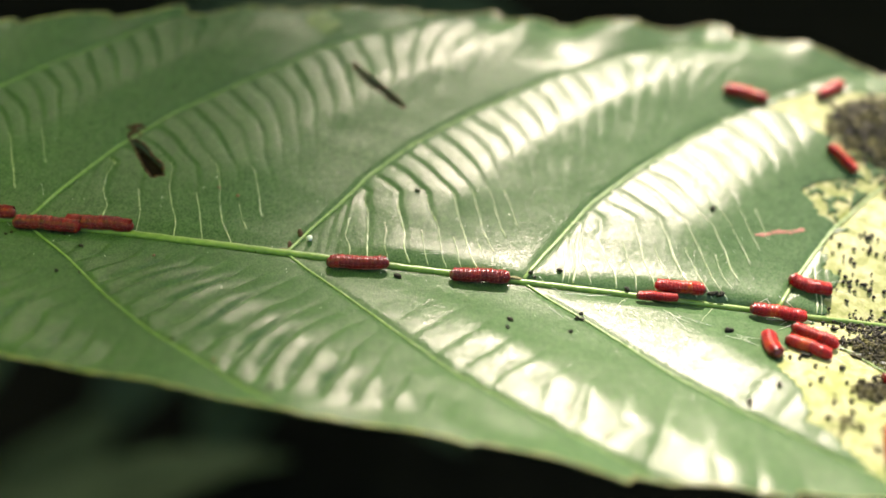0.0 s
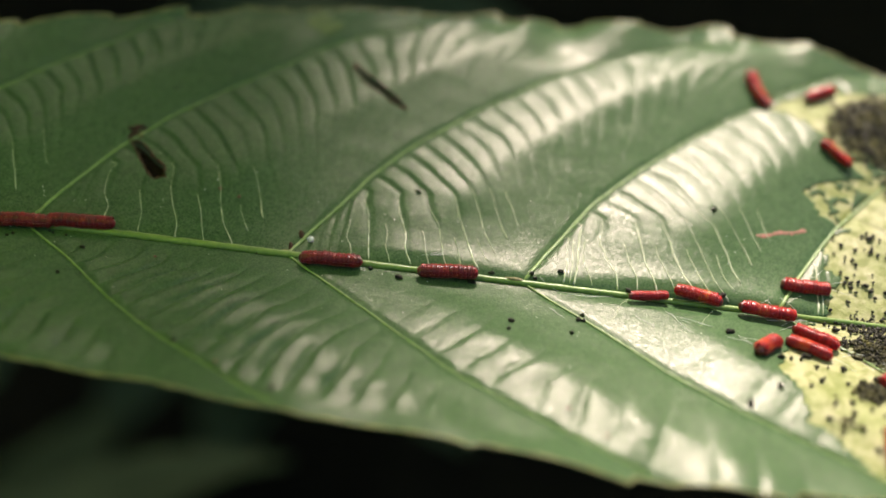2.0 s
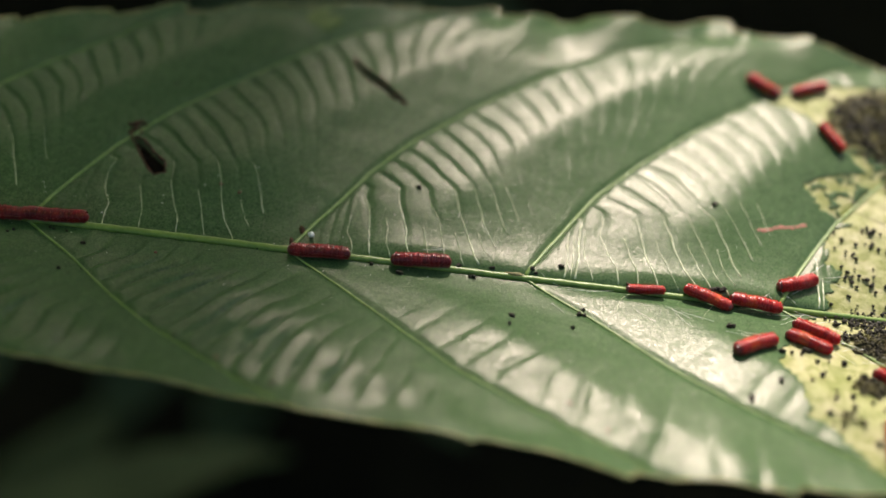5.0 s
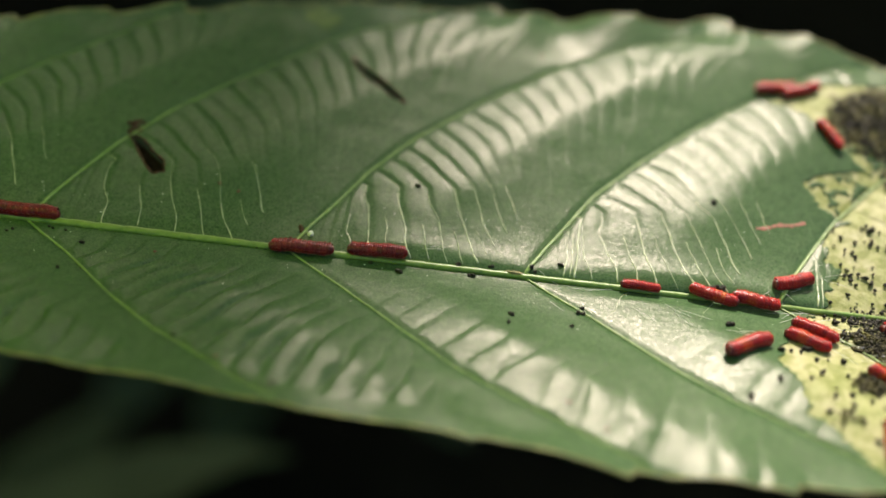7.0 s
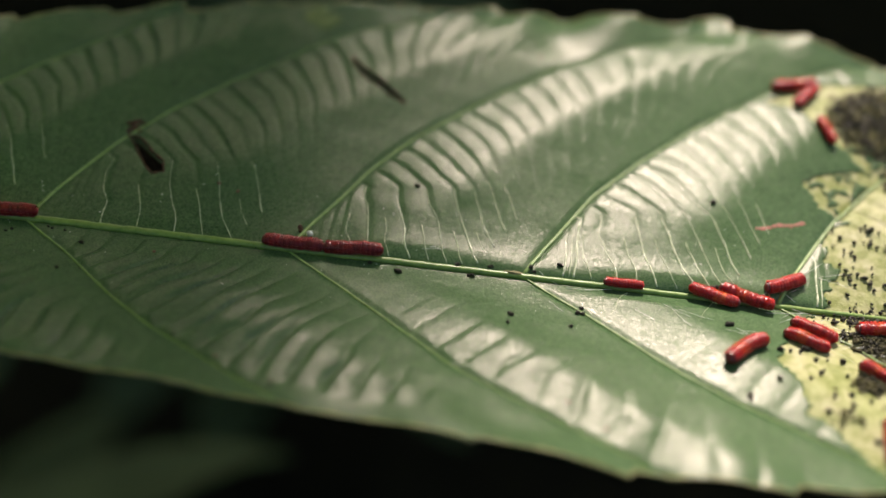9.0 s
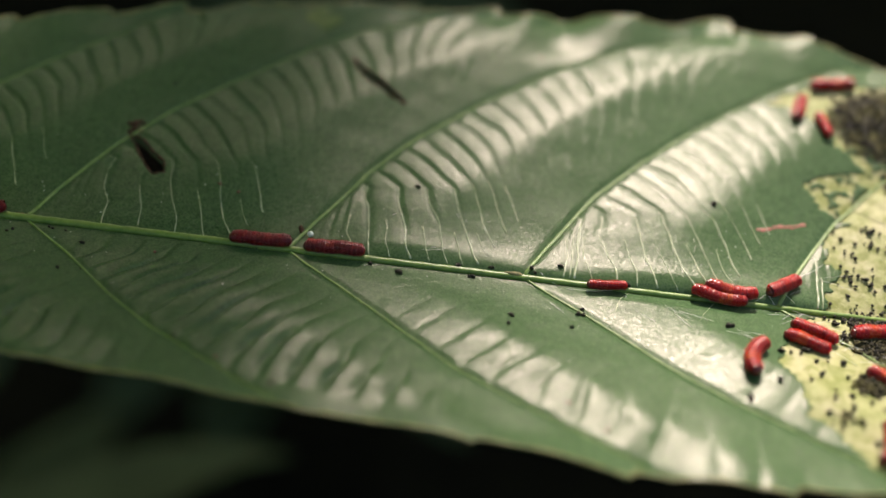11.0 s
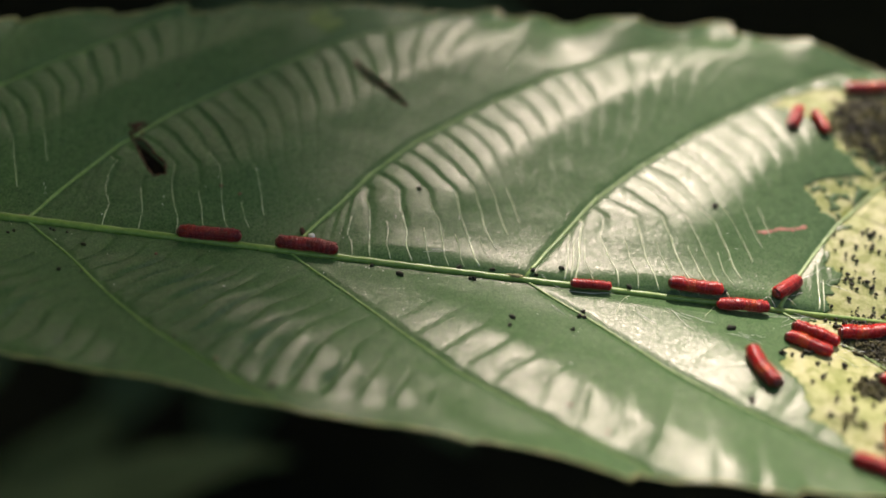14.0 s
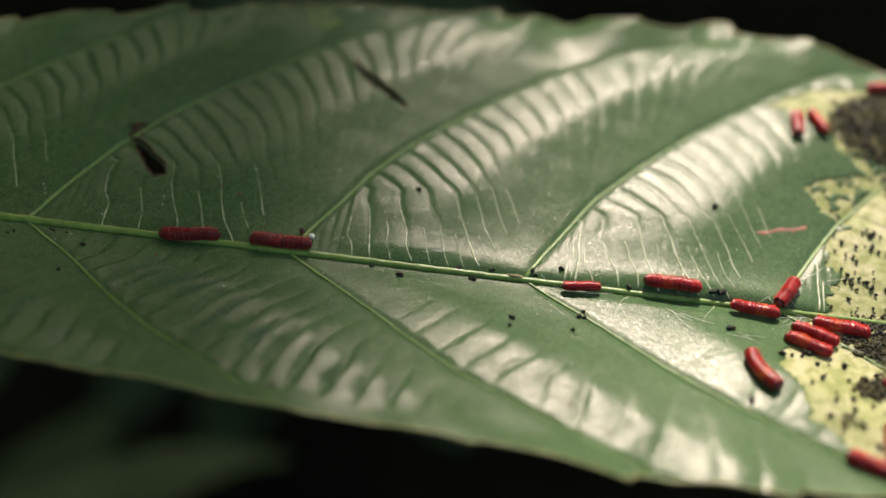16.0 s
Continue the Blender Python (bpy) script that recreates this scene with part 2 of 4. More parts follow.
def fold(s, w):
    up = 0.176 * (np.sqrt(w * w + 2.0) - 1.414)
    low = 0.12 * (np.sqrt(w * w + 2.0) - 1.414)
    return np.where(w > 0, up, low)


def height(s, w):
    s, w = np.asarray(s, float), np.asarray(w, float)
    a = np.abs(w)
    t, gap, b, d = vein_field(s, w)
    z = fold(s, w)
    grow = smooth_step(a, 0, 16)
    ridge = np.where(w > 0, np.where(b > 5, 0.54, np.where(b > -40, 0.47, 0.58)), np.where(b < -40, 0.55, 0.42))
    soft = np.where((w > 0) & (b > 5), 4.2, 7.5)     # how sharp the fold between two side veins is
    roof = -np.log(np.exp(-soft * t / ridge) + np.exp(-soft * (1 - t) / (1 - ridge))) / soft
    z = z + np.where(w > 0, 0.25 + 0.75 * grow, np.where(b > 5, 0.5 + 0.5 * grow, 0.08 + 0.92 * grow)) * 1.42 * roof * (gap / 33) * smooth_step(a, 0, 3) * np.where(w > 0, 1 - 0.4 * smooth_step(a, 36, 50), 1 - 0.4 * smooth_step(a, 15, 30)) * np.where(b < -40, np.where(w > 0, 0.88, 0.8), np.where(w > 0, np.where(b > 5, 1.33, 1.06), np.where(b > 5, 0.92, 0.85)))
    z = z + np.where(b < -40, np.where(w > 0, 0.15 * np.exp(-((t - 0.5) / 0.16) ** 2), 0.0) * grow, 0.0)
    z = z - 0.18 * np.exp(-(d / 0.6) ** 2) * smooth_step(a, 0.4, 3)
    f = tertiary(s, w)
    near = np.where(w > 0, 0.22 + 0.78 * smooth_step(a, 3, 14), np.where(b < -40, 0.2 + 0.8 * smooth_step(a, 2, 8), 0.10 + 0.90 * smooth_step(a, 7, 19)))
    env = (0.04 + 0.96 * np.exp(-((t - np.where(w > 0, 0.16, np.where(b < -40, 0.36, 0.30))) / np.where(w > 0, 0.36, 0.27)) ** 2)) * near * smooth_step(d, 0.1, 1.2) * np.where((w < 0) & (b < -40), 1 - smooth_step(a, 25, 29.5), 1.0)
    off = np.abs(f - np.round(f))
    uneven = 0.75 + 0.45 * np.sin(np.round(f) * 2.7 + b)
    z = z + env * (np.where((w < 0) & (b < -40), 0.16, np.where(w > 0, 0.05, 0.075)) * np.abs(np.sin(np.pi * f)) - np.where(w > 0, np.where(b > 5, 0.08, np.where(b < -40, 0.15, 0.09)), np.where(b > 0, 0.05, np.where(b < -40, 0.26, 0.06))) * uneven * np.exp(-(off / np.where(w > 0, 0.10, 0.15)) ** 2))
    # each strip between two cross veins slopes like a roof tile, angled to gleam towards the camera
    u = f - np.floor(f)
    tile = np.where(u < 0.2, u / 0.2 - 0.5, 0.5 - (u - 0.2) / 0.8)
    z = z + env * (0.85 + 0.25 * np.sin(np.floor(f) * 3.3 + b)) * tile * np.where(w < 0, np.where(b < -40, 0.56, np.where(b < 0, 0.12, 0.0)), np.where(b < -40, 0.10 + 0.14 * smooth_step(a, 24, 38), np.where(b < 0, 0.10 + 0.09 * (1 - smooth_step(a, 16, 26)), 0.08)))
    z = z + 0.035 * wobble(s, w, 0.45, 1.0) + 0.008 * wobble(s, w, 1.9, 2.0)
    # the blade is tilted beside the midrib so that its gloss shows in the camera's view
    z = z + np.where(w > 0, smooth_step(s, -16, -6) * (1 - smooth_step(s, 44, 54)) * (1 + 0.5 * smooth_step(s, 24, 36)) * (0.3 * a / 3.2 * np.exp(1 - a / 3.2) + 0.40 * a / 1.3 * np.exp(1 - a / 1.3)), 0)
    z = z + np.where(w < 0, 0.42 * smooth_step(s, 30, 38) * (1 - smooth_step(s, 52, 60)) * (1 - np.exp(-a / 5.0)), 0)
    # where the margin bends over
    z = z - np.where(w > 0, 0.22 * np.exp(-((s - 9) / 5.0) ** 2) * np.maximum(a - 42, 0) + 0.21 * (np.exp(-((s + 1) / 3.2) ** 4) + np.exp(-((s - 33.5) / 3.4) ** 4)) * np.maximum(a - 49, 0), 0)
    # the margin waves up and down
    hi, lo = np.interp(s, *EDGE_UP), np.interp(s, *EDGE_LOW)
    rim = np.where(w > 0, smooth_step(a, hi - 9, hi), smooth_step(a, lo - 8, lo))
    z = z + rim * np.where(w > 0, 0.35 * np.sin(s * 0.42 + 5.9), 0.25 * np.sin(s * 0.38) - 0.12)
    # lower margin curled up to turn its gloss away from the camera
    z = z + np.where(w < 0, 0.8 * (np.maximum(a - lo + 8, 0) / 8) ** 2 * (1 - smooth_step(s, 12, 30)), 0)
    return z


def eaten_edge(w):
    return np.interp(w, [-60, -29, -23.4, -21, -16, -12.4, -5, 1.8, 6, 11.8, 16, 19, 21, 23, 26, 27.5, 32.6, 36.8, 38.6, 43, 44, 70],
                     [58, 53.6, 48.9, 46, 45, 43, 45, 49.6, 50.7, 49.4, 52, 49, 47, 47.7, 55.5, 53, 49.4, 45.4, 41.3, 48, 90, 200])


def eaten_depth(s, w):
    """Positive where the upper tissue has been eaten."""
    return s - eaten_edge(w) + 1.3 * wobble(s, w, 0.7, 5.0) + 0.5 * wobble(s, w, 2.4, 6.0)


def inside(s, w, corners):
    """True inside a polygon."""
    out = np.zeros(np.shape(s), bool)
    for (ax, ay), (bx, by) in zip(corners, corners[1:] + corners[:1]):
        cross = (ay > w) != (by > w)
        out ^= cross & (s < (bx - ax) * (w - ay) / (by - ay + 1e-9) + ax)
    return out


SLOTS = ([(-51, 18.4), (-48.3, 17.2), (-46.2, 14.9), (-43.6, 13.0), (-42.8, 10.9), (-44.4, 10.2), (-47.6, 13.8)],
         [(-21.8, 38.3), (-17.4, 34.2), (-13.0, 30.9), (-11.3, 29.2), (-13.8, 30.3), (-18.2, 33.1), (-21.6, 37)])


def hole(s, w):
    """True inside the two torn slots."""
    s, w = s + 0.15 * wobble(s, w, 2.1, 3.0), w + 0.15 * wobble(s, w, 1.7, 8.0)
    one, two = (inside(s, w, rim) for rim in SLOTS)
    return one | two


def reproject(s, w):
    """Shifts the blade along the camera's sight lines, so its outline looks unchanged after the slope."""
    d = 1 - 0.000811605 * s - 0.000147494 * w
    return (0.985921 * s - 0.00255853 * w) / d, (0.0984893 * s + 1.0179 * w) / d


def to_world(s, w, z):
    """The leaf slopes down to its tip by SLOPE, a tilt chosen to suit the lens's focus."""
    s, w = reproject(np.asarray(s), np.asarray(w))
    z = np.asarray(z)
    c, k = _m.cos(TURN), _m.sin(TURN)
    x, y = s * c - w * k, s * k + w * c + ORIGIN
    c, k = _m.cos(SLOPE), _m.sin(SLOPE)
    return np.stack([x * c + z * k, y, z * c - x * k], -1) * MM


def spot(s, w, lift=0.0):
    return Vector(to_world(s, w, float(height(s, w)) + lift).tolist())


def upright(s, w, lift=0.0, heading=0.0, span=1.2):
    """A pose on the leaf's surface, z along its normal, x turned by heading (radians) from the midrib's way."""
    p = spot(s, w, lift)
    dx = spot(s + span, w) - spot(s - span, w)
    dy = spot(s, w + span) - spot(s, w - span)
    nz = dx.cross(dy).normalized()
    vx = (dx.normalized() * _m.cos(heading) + dy.normalized() * _m.sin(heading))
    vx = (vx - nz * vx.dot(nz)).normalized()
    vy = nz.cross(vx)
    return Matrix.Translation(p) @ Matrix((vx, vy, nz)).transposed().to_4x4()


def tube(points, radii, sides=8, flat=1.0):
    """A tapering round rod along points, in metres."""
    bm = bmesh.new()
    pts = [Vector(p) for p in points]
    rings = []
    for i, p in enumerate(pts):
        way = (pts[min(i + 1, len(pts) - 1)] - pts[max(i - 1, 0)]).normalized()
        side = way.cross(Vector((0, 0, 1)))
        side = side.normalized() if side.length > 1e-6 else Vector((1, 0, 0))
        top = side.cross(way)
        rings.append([bm.verts.new(p + (side * _m.cos(a) + top * _m.sin(a) * flat) * radii[i]) for a in (2 * _m.pi * k / sides for k in range(sides))])
    for a, b in zip(rings, rings[1:]):
        for k in range(sides):
            bm.faces.new((a[k], a[(k + 1) % sides], b[(k + 1) % sides], b[k]))
    bm.faces.new(rings[0][::-1])
    bm.faces.new(rings[-1])
    bmesh.ops.recalc_face_normals(bm, faces=bm.faces)
    return bm


# ---- the leaf ----
def build_leaf():
    leaf = tagged(new("leaf"), "large glossy quilted green leaf with toothed margin, partly eaten yellow", "leaf")
    fine = np.arange(-84, 63, 0.23)
    ss = np.concatenate([np.arange(-112, -84, 1.0), fine, np.arange(63, 118.2, 1.0)])
    nv = 430
    vv = np.linspace(-1, 1, nv)
    S, V = np.meshgrid(ss, vv, indexing="ij")
    # teeth that point to the tip
    saw_up = ((S + 3.0) / 12.5 + 0.12 * np.sin(S * 0.13) + 0.05 * np.sin(S * 0.9)) % 1.0
    saw_low = ((S - 26.0) / 17.0 + 0.05 * np.sin(S * 0.7)) % 1.0
    hi = np.interp(S, *EDGE_UP) + (1.3 + 0.5 * np.sin(S * 0.21)) * saw_up ** 1.6 * smooth_step(np.interp(S, *EDGE_UP), 0, 15) - 0.6 + 3.0 * (np.exp(-((S + 2) / 3.0) ** 2) + np.exp(-((S - 33.0) / 3.2) ** 2))
    lo = np.interp(S, *EDGE_LOW) + (0.25 + 1.05 * smooth_step(S, -5, 20)) * saw_low ** 2.4 * smooth_step(np.interp(S, *EDGE_LOW), 0, 15) - 0.5
    W = np.where(V > 0, V * np.maximum(hi, 0.3), V * np.maximum(lo, 0.3))
    Z = height(S, W)
    verts = to_world(S, W, Z).reshape(-1, 3)
    idx = np.arange(S.size).reshape(S.shape)
    quads = np.stack([idx[:-1, :-1], idx[1:, :-1], idx[1:, 1:], idx[:-1, 1:]], -1)
    cs, cw = (S[:-1, :-1] + S[1:, 1:]) / 2, (W[:-1, :-1] + W[1:, 1:]) / 2
    depth = eaten_depth(cs, cw)
    vein_d = vein_field(cs, cw)[3]
    gone = hole(cs, cw)
    green = ((depth < 0) | ((cw > 14) & (cw < 30) & (depth > 0.9) & (cs - np.interp(cw, *G_UP) < 43.0) & (wobble(cs, cw, 0.85, 4.0) + 0.7 * wobble(cs, cw, 1.9, 1.0) + 0.5 * wobble(cs, cw, 4.3, 7.0) > 0.22))) & ~gone
    eaten = depth > -0.6
    for name, mask, drop, mat, label in (("blade", green, 0.0, GREEN, ""), ("eaten_tissue", eaten, 0.14, EATEN, "pale yellow skeletonised leaf tissue")):
        f = quads[mask]
        used, inv = np.unique(f, return_inverse=True)
        vs = verts[used].copy()
        vs[:, 2] -= drop * MM
        ob = grid_mesh(name, vs, inv.reshape(f.shape), mat, leaf, label)
        if name == "blade":
            sol = ob.modifiers.new("thickness", "SOLIDIFY")
            sol.thickness, sol.offset = 0.0003, -1
    # the thickened pale rim
    for col in (0, -1):
        rim = verts[idx[:, col]][::3]
        part("leaf_margin", tube(rim, [MM * (0.15 + 0.05 * _m.sin(0.9 * k)) for k in range(len(rim))], 6), RIM, leaf, "thin pale yellowish leaf margin")
    # midrib
    s = np.arange(-111, 117, 1.0)
    part("midrib", tube(to_world(s, 0 * s, height(s, 0 * s) + 0.12), [MM * (0.66 - 0.0015 * (x + 111)) * (1 + 0.06 * _m.sin(x * 1.7)) for x in s], 12, 0.9), MIDRIB, leaf, "pale green raised midrib")
    # side veins
    for b, side in product(BASES[2:-2], (1, -1)):
        table = G_UP if side > 0 else G_LOW
        edge = EDGE_UP if side > 0 else EDGE_LOW
        pts, rad = [], []
        for a in np.arange(0.0, 56, 0.7):
            x = b + float(np.interp(a, *table))
            if a > float(np.interp(x, *edge)) - 1.5:
                break
            q = 0.35 * float(wobble(x, side * a, 0.11))
            pts.append(spot(x - q, side * a, 0.10))
            rad.append(MM * max(0.10, (0.30 if side > 0 else 0.18) * (1 - a / 58)))
        if len(pts) > 4:
            part("side_vein", tube(pts, rad, 8, 0.7), VEIN, leaf)
    # cross veins that stand out near the midrib
    for b, nxt in zip(BASES[2:-3], BASES[3:-2]):
        for side, reach in ((1, 17.0), (-1, 7.0)):
            if side < 0 and b < 0:
                continue
            for k in np.arange(1, 27, (0.5 if b > -30 else 1) if side > 0 else 2):
                thin = 1.0 if k % (1 if b > -30 or side < 0 else 2) == 0 else 0.5
                pts, rad, first = [], [], 0.0
                for a in np.arange(0.6, reach * thin * (0.7 + 0.3 * abs(_m.sin(k * 2.9 + b))), 0.4):
                    xs = b + np.linspace(0.0, nxt - b + 20, 300)
                    ok = vein_field(xs, 0 * xs + side * a)[2] == b
                    f = np.where(ok, tertiary(xs, 0 * xs + side * a), -99.0)
                    hit = np.nonzero((f[:-1] < k) & (f[1:] >= k) & (f[:-1] > -50))[0]
                    if len(hit) == 0 or float(vein_field(xs[hit[0]], side * a)[0]) > 0.8 or (pts and float(eaten_depth(xs[hit[0]], side * a)) > -0.3):
                        if pts:
                            break
                        continue
                    x = xs[hit[0]] + (xs[1] - xs[0]) * (k - f[hit[0]]) / (f[hit[0] + 1] - f[hit[0]])
                    if bool(hole(x, side * a)):
                        break
                    x += 0.13 * noise.noise(Vector((a * 0.35, k * 3.7, b))) + 0.05 * noise.noise(Vector((a * 3.0, k * 5.1, b)))
                    first = x if not pts else first
                    pts.append(spot(x, side * a, 0.02))
                    rad.append(MM * (0.2 + 0.8 * thin) * (1.2 if b > 0 else 0.95 if b > -30 else 0.7) * (0.09 + 0.08 * abs(_m.sin(k * 1.9 + b)) if side > 0 else 0.06) * (0.75 + 0.6 * noise.noise(Vector((a * 1.4, k * 2.3, b + 5)))) * (1 - 0.8 * a / reach))
                if len(pts) > 8 and (side < 0 or first - b > (8.0 if b < 0 else 5.0) + 1.5 * _m.sin(k)):
                    part("cross_vein", tube(pts, rad, 6, 0.8), PALE_GLINT, leaf, "thin pale cross vein with its glints in the colour")
    # brown, dried rims of the torn slots
    for rim in SLOTS:
        pts = []
        for (ax, ay), (bx, by) in zip(rim, rim[1:] + rim[:1]):
            for u in (0.0, 0.33, 0.67):
                x, y = ax + (bx - ax) * u, ay + (by - ay) * u
                pts.append(spot(x - 0.15 * float(wobble(x, y, 2.1, 3.0)), y - 0.15 * float(wobble(x, y, 1.7, 8.0)), -0.05))
        part("torn_rim", tube(pts + pts[:1], [MM * (0.16 + 0.07 * _m.sin(3.3 * k)) for k in range(len(pts) + 1)], 7), BROWN, leaf, "dried brown rim of a torn slot")
    # a near-black sheet under each slot paints the shade seen through it
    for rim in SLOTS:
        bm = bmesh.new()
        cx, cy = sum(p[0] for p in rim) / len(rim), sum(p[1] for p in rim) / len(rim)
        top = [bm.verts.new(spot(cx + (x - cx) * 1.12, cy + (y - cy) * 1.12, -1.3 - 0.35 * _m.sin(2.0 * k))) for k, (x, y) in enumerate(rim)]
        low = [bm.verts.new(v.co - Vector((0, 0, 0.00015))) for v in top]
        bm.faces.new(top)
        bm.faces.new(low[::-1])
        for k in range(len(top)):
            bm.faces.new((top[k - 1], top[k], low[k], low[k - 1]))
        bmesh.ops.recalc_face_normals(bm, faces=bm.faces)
        part("dead_tissue", bm, SLOT_SHADE, leaf, "near-black sheet standing for shade inside a torn slot", False)
    # stalk
    base = spot(-111, 0)
    stalk = [base + Vector((-0.001 * k * 2.2, 0.0004 * k, -0.000045 * k * k * 2)) for k in range(0, 21)]
    part("petiole", tube(stalk, [0.0008 + 0.00002 * k for k in range(21)], 10), MIDRIB, leaf)
    return leaf, stalk[-1]


leaf, stalk_end = build_leaf()


# ---- ground, shrub stem and shaded plants round about ----
def build_ground():
    n = 120
    r = np.concatenate([np.linspace(0, 1.5, 60), np.geomspace(1.6, 400, n - 60)])
    th = np.linspace(0, 2 * np.pi, 97)[:-1]
    R, T = np.meshgrid(r, th, indexing="ij")
    X, Y = R * np.cos(T), R * np.sin(T)
    Z = -0.55 + 0.02 * wobble(X, Y, 6.0) + 0.01 * wobble(X, Y, 23.0)
    idx = np.arange(X.size).reshape(X.shape)
    nx = np.roll(idx, -1, 1)
    q = np.stack([idx[:-1], idx[1:], nx[1:], nx[:-1]], -1).reshape(-1, 4)
    return tagged(grid_mesh("ground", np.stack([X, Y, Z], -1).reshape(-1, 3), q, SOIL), "forest soil, near-black with shade in its colour", kind="structure")


build_ground()


def plain_leaf(length, width, curl, seed, n=14, m=6):
    """A pointed oval leaf with a folded midrib and a drooping tip, in metres, from its base along +x."""
    bm = bmesh.new()
    rows = []
    for i in range(n + 1):
        u = i / n
        half = width / 2 * _m.sin(_m.pi * u ** 0.8) ** 0.8 + 0.0008
        row = []
        for j in range(-m, m + 1):
            v = j / m
            z = 0.18 * abs(v) * half - curl * u * u * length + 0.03 * width * _m.sin(9 * u + 3 * v + seed) * abs(v)
            row.append(bm.verts.new((u * length, v * half * (1 + 0.05 * _m.sin(40 * u + seed)), z)))
        rows.append(row)
    for a, b in zip(rows, rows[1:]):
        for j in range(2 * m):
            bm.faces.new((a[j], b[j], b[j + 1], a[j + 1]))
    return bm


def build_stem():
    shrub = tagged(new("shrub_stem"), "thin brown woody shrub stem rising from the soil", "stem")
    a = stalk_end
    pts = [Vector((a.x - 0.02, a.y + 0.01, -0.57)), Vector((a.x - 0.012, a.y + 0.004, -0.4)), Vector((a.x - 0.004, a.y + 0.002, -0.2)), a + Vector((0.0005, 0, -0.001)), a + Vector((-0.006, 0.004, 0.15))]
    part("stem", tube(pts, [0.006, 0.0055, 0.005, 0.004, 0.003], 12), BARK, shrub)


build_stem()


def bush(x, y, z0, count, size, seed, tall):
    """A plant in shade-toned green: a stem from the soil with leaves on short stalks."""
    rnd = random.Random(seed)
    plant = tagged(new("undergrowth_plant"), "undergrowth plant, shade in its dark green, out of focus", "plant", "undergrowth plants")
    plant.location = (x, y, -0.56)
    top = z0 + 0.56
    stem_pts = [Vector((0, 0, 0)), Vector((0.01, 0.01, top * 0.5)), Vector((0.0, 0.02, top + tall))]
    part("stem", tube(stem_pts, [0.006, 0.005, 0.003], 8), BARK, plant)
    for k in range(count):
        h = top * (0.35 + 0.65 * k / max(count - 1, 1)) + tall * rnd.random()
        az = k * 2.4 + rnd.random()
        bm = plain_leaf(size * rnd.uniform(0.75, 1.2), size * 0.42 * rnd.uniform(0.85, 1.15), rnd.uniform(0.05, 0.5), rnd.random() * 6)
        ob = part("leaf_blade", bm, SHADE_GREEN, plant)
        ob.matrix_basis = pose(0.004 * _m.cos(az), 0.004 * _m.sin(az), h, rnd.uniform(-25, 25), rnd.uniform(-30, 15), _m.degrees(az))
    return plant


bush(-0.62, 0.75, -0.22, 16, 0.20, 3, 0.10)
bush(-0.06, 0.50, -0.25, 16, 0.20, 5, 0.10)
bush(-0.15, 0.07, -0.20, 9, 0.11, 7, 0.02)
bush(-0.22, 0.17, -0.24, 9, 0.13, 9, 0.02)


def foliage_mesh(name, leaves, mat, label, category):
    """Many thin leaves as one mesh, from their poses and sizes."""
    bm0 = plain_leaf(1.0, 0.5, 0.2, 1.0, 6, 2)
    bm0.verts.index_update()
    base = np.array([v.co[:] for v in bm0.verts])
    quads = np.array([[v.index for v in f.verts] for f in bm0.faces])
    bm0.free()
    verts = [base * size @ np.array(m.to_3x3()).T + np.array(m.translation) for m, size in leaves]
    faces = [quads + k * len(base) for k in range(len(leaves))]
    return tagged(grid_mesh(name, np.concatenate(verts), np.concatenate(faces), mat), label, category, kind="stuff")


def unseen_foliage():
    """Unseen foliage added overhead to cast shade, open where the sun comes through onto the leaf, and the bough in
    front of it that shifts.
    """
    rnd = random.Random(11)
    still, swaying = [], []
    for k in range(17000):
        near = k % 4
        if near == 0 and k % 8:
            continue
        z = rnd.uniform(2.6, 3.8)
        c = SUN_WAY * (z / SUN_WAY.z)
        x, y = (rnd.uniform(-0.6, 0.6) + c.x, rnd.uniform(-0.7, 2.2) + c.y) if near else (rnd.uniform(-6, 1.8), rnd.uniform(0.4, 9.0))
        size = rnd.uniform(0.10, 0.20) if near else rnd.uniform(0.4, 0.7)
        m = pose(x, y, z, rnd.uniform(-35, 35), rnd.uniform(-35, 35), rnd.uniform(0, 360))
        dx, dy = x - c.x, y - c.y
        # opening cut so that the leaf's left half mirrors some sky
        if not near and -2.2 < dx < -0.65 and abs(dy) < 1.25:
            continue
        bough = near and dx < 0.10 and abs(dy) < 0.45
        corners = [m @ (Vector(v) * size) for v in ((0, 0, 0), (0.5, 0.25, 0), (0.5, -0.25, 0), (1, 0, 0), (0.5, 0, 0), (0.25, 0.2, 0), (0.25, -0.2, 0), (0.75, 0.2, 0), (0.75, -0.2, 0))]
        clear = True
        for v in corners:
            c = SUN_WAY * (v.z / SUN_WAY.z)
            ex, ey = v.x - c.x, v.y - c.y
            gap = EDGE_X + EDGE_SLOPE * ey if bough else (-0.17 if ey > -0.06 else -0.28)
            if abs(ey) < 0.25 and (gap < ex < 0.30 or (bough and ey > 0.02 and -0.30 < ex < -0.074) or (bough and ey < -0.115 and -0.28 < ex)):
                clear = False
        if clear:
            (swaying if bough else still).append((m, size))
    foliage_mesh("tree_canopy", still, CANOPY, "unseen green foliage added overhead to cast shade, with gaps", "foliage")
    return foliage_mesh("tree_bough", swaying, CANOPY, "unseen leafy bough added overhead to shade the leaf", "foliage")


EDGE_X, EDGE_SLOPE = 0.022, 0.03      # where the bough's shadow ends on the leaf
bough = unseen_foliage()
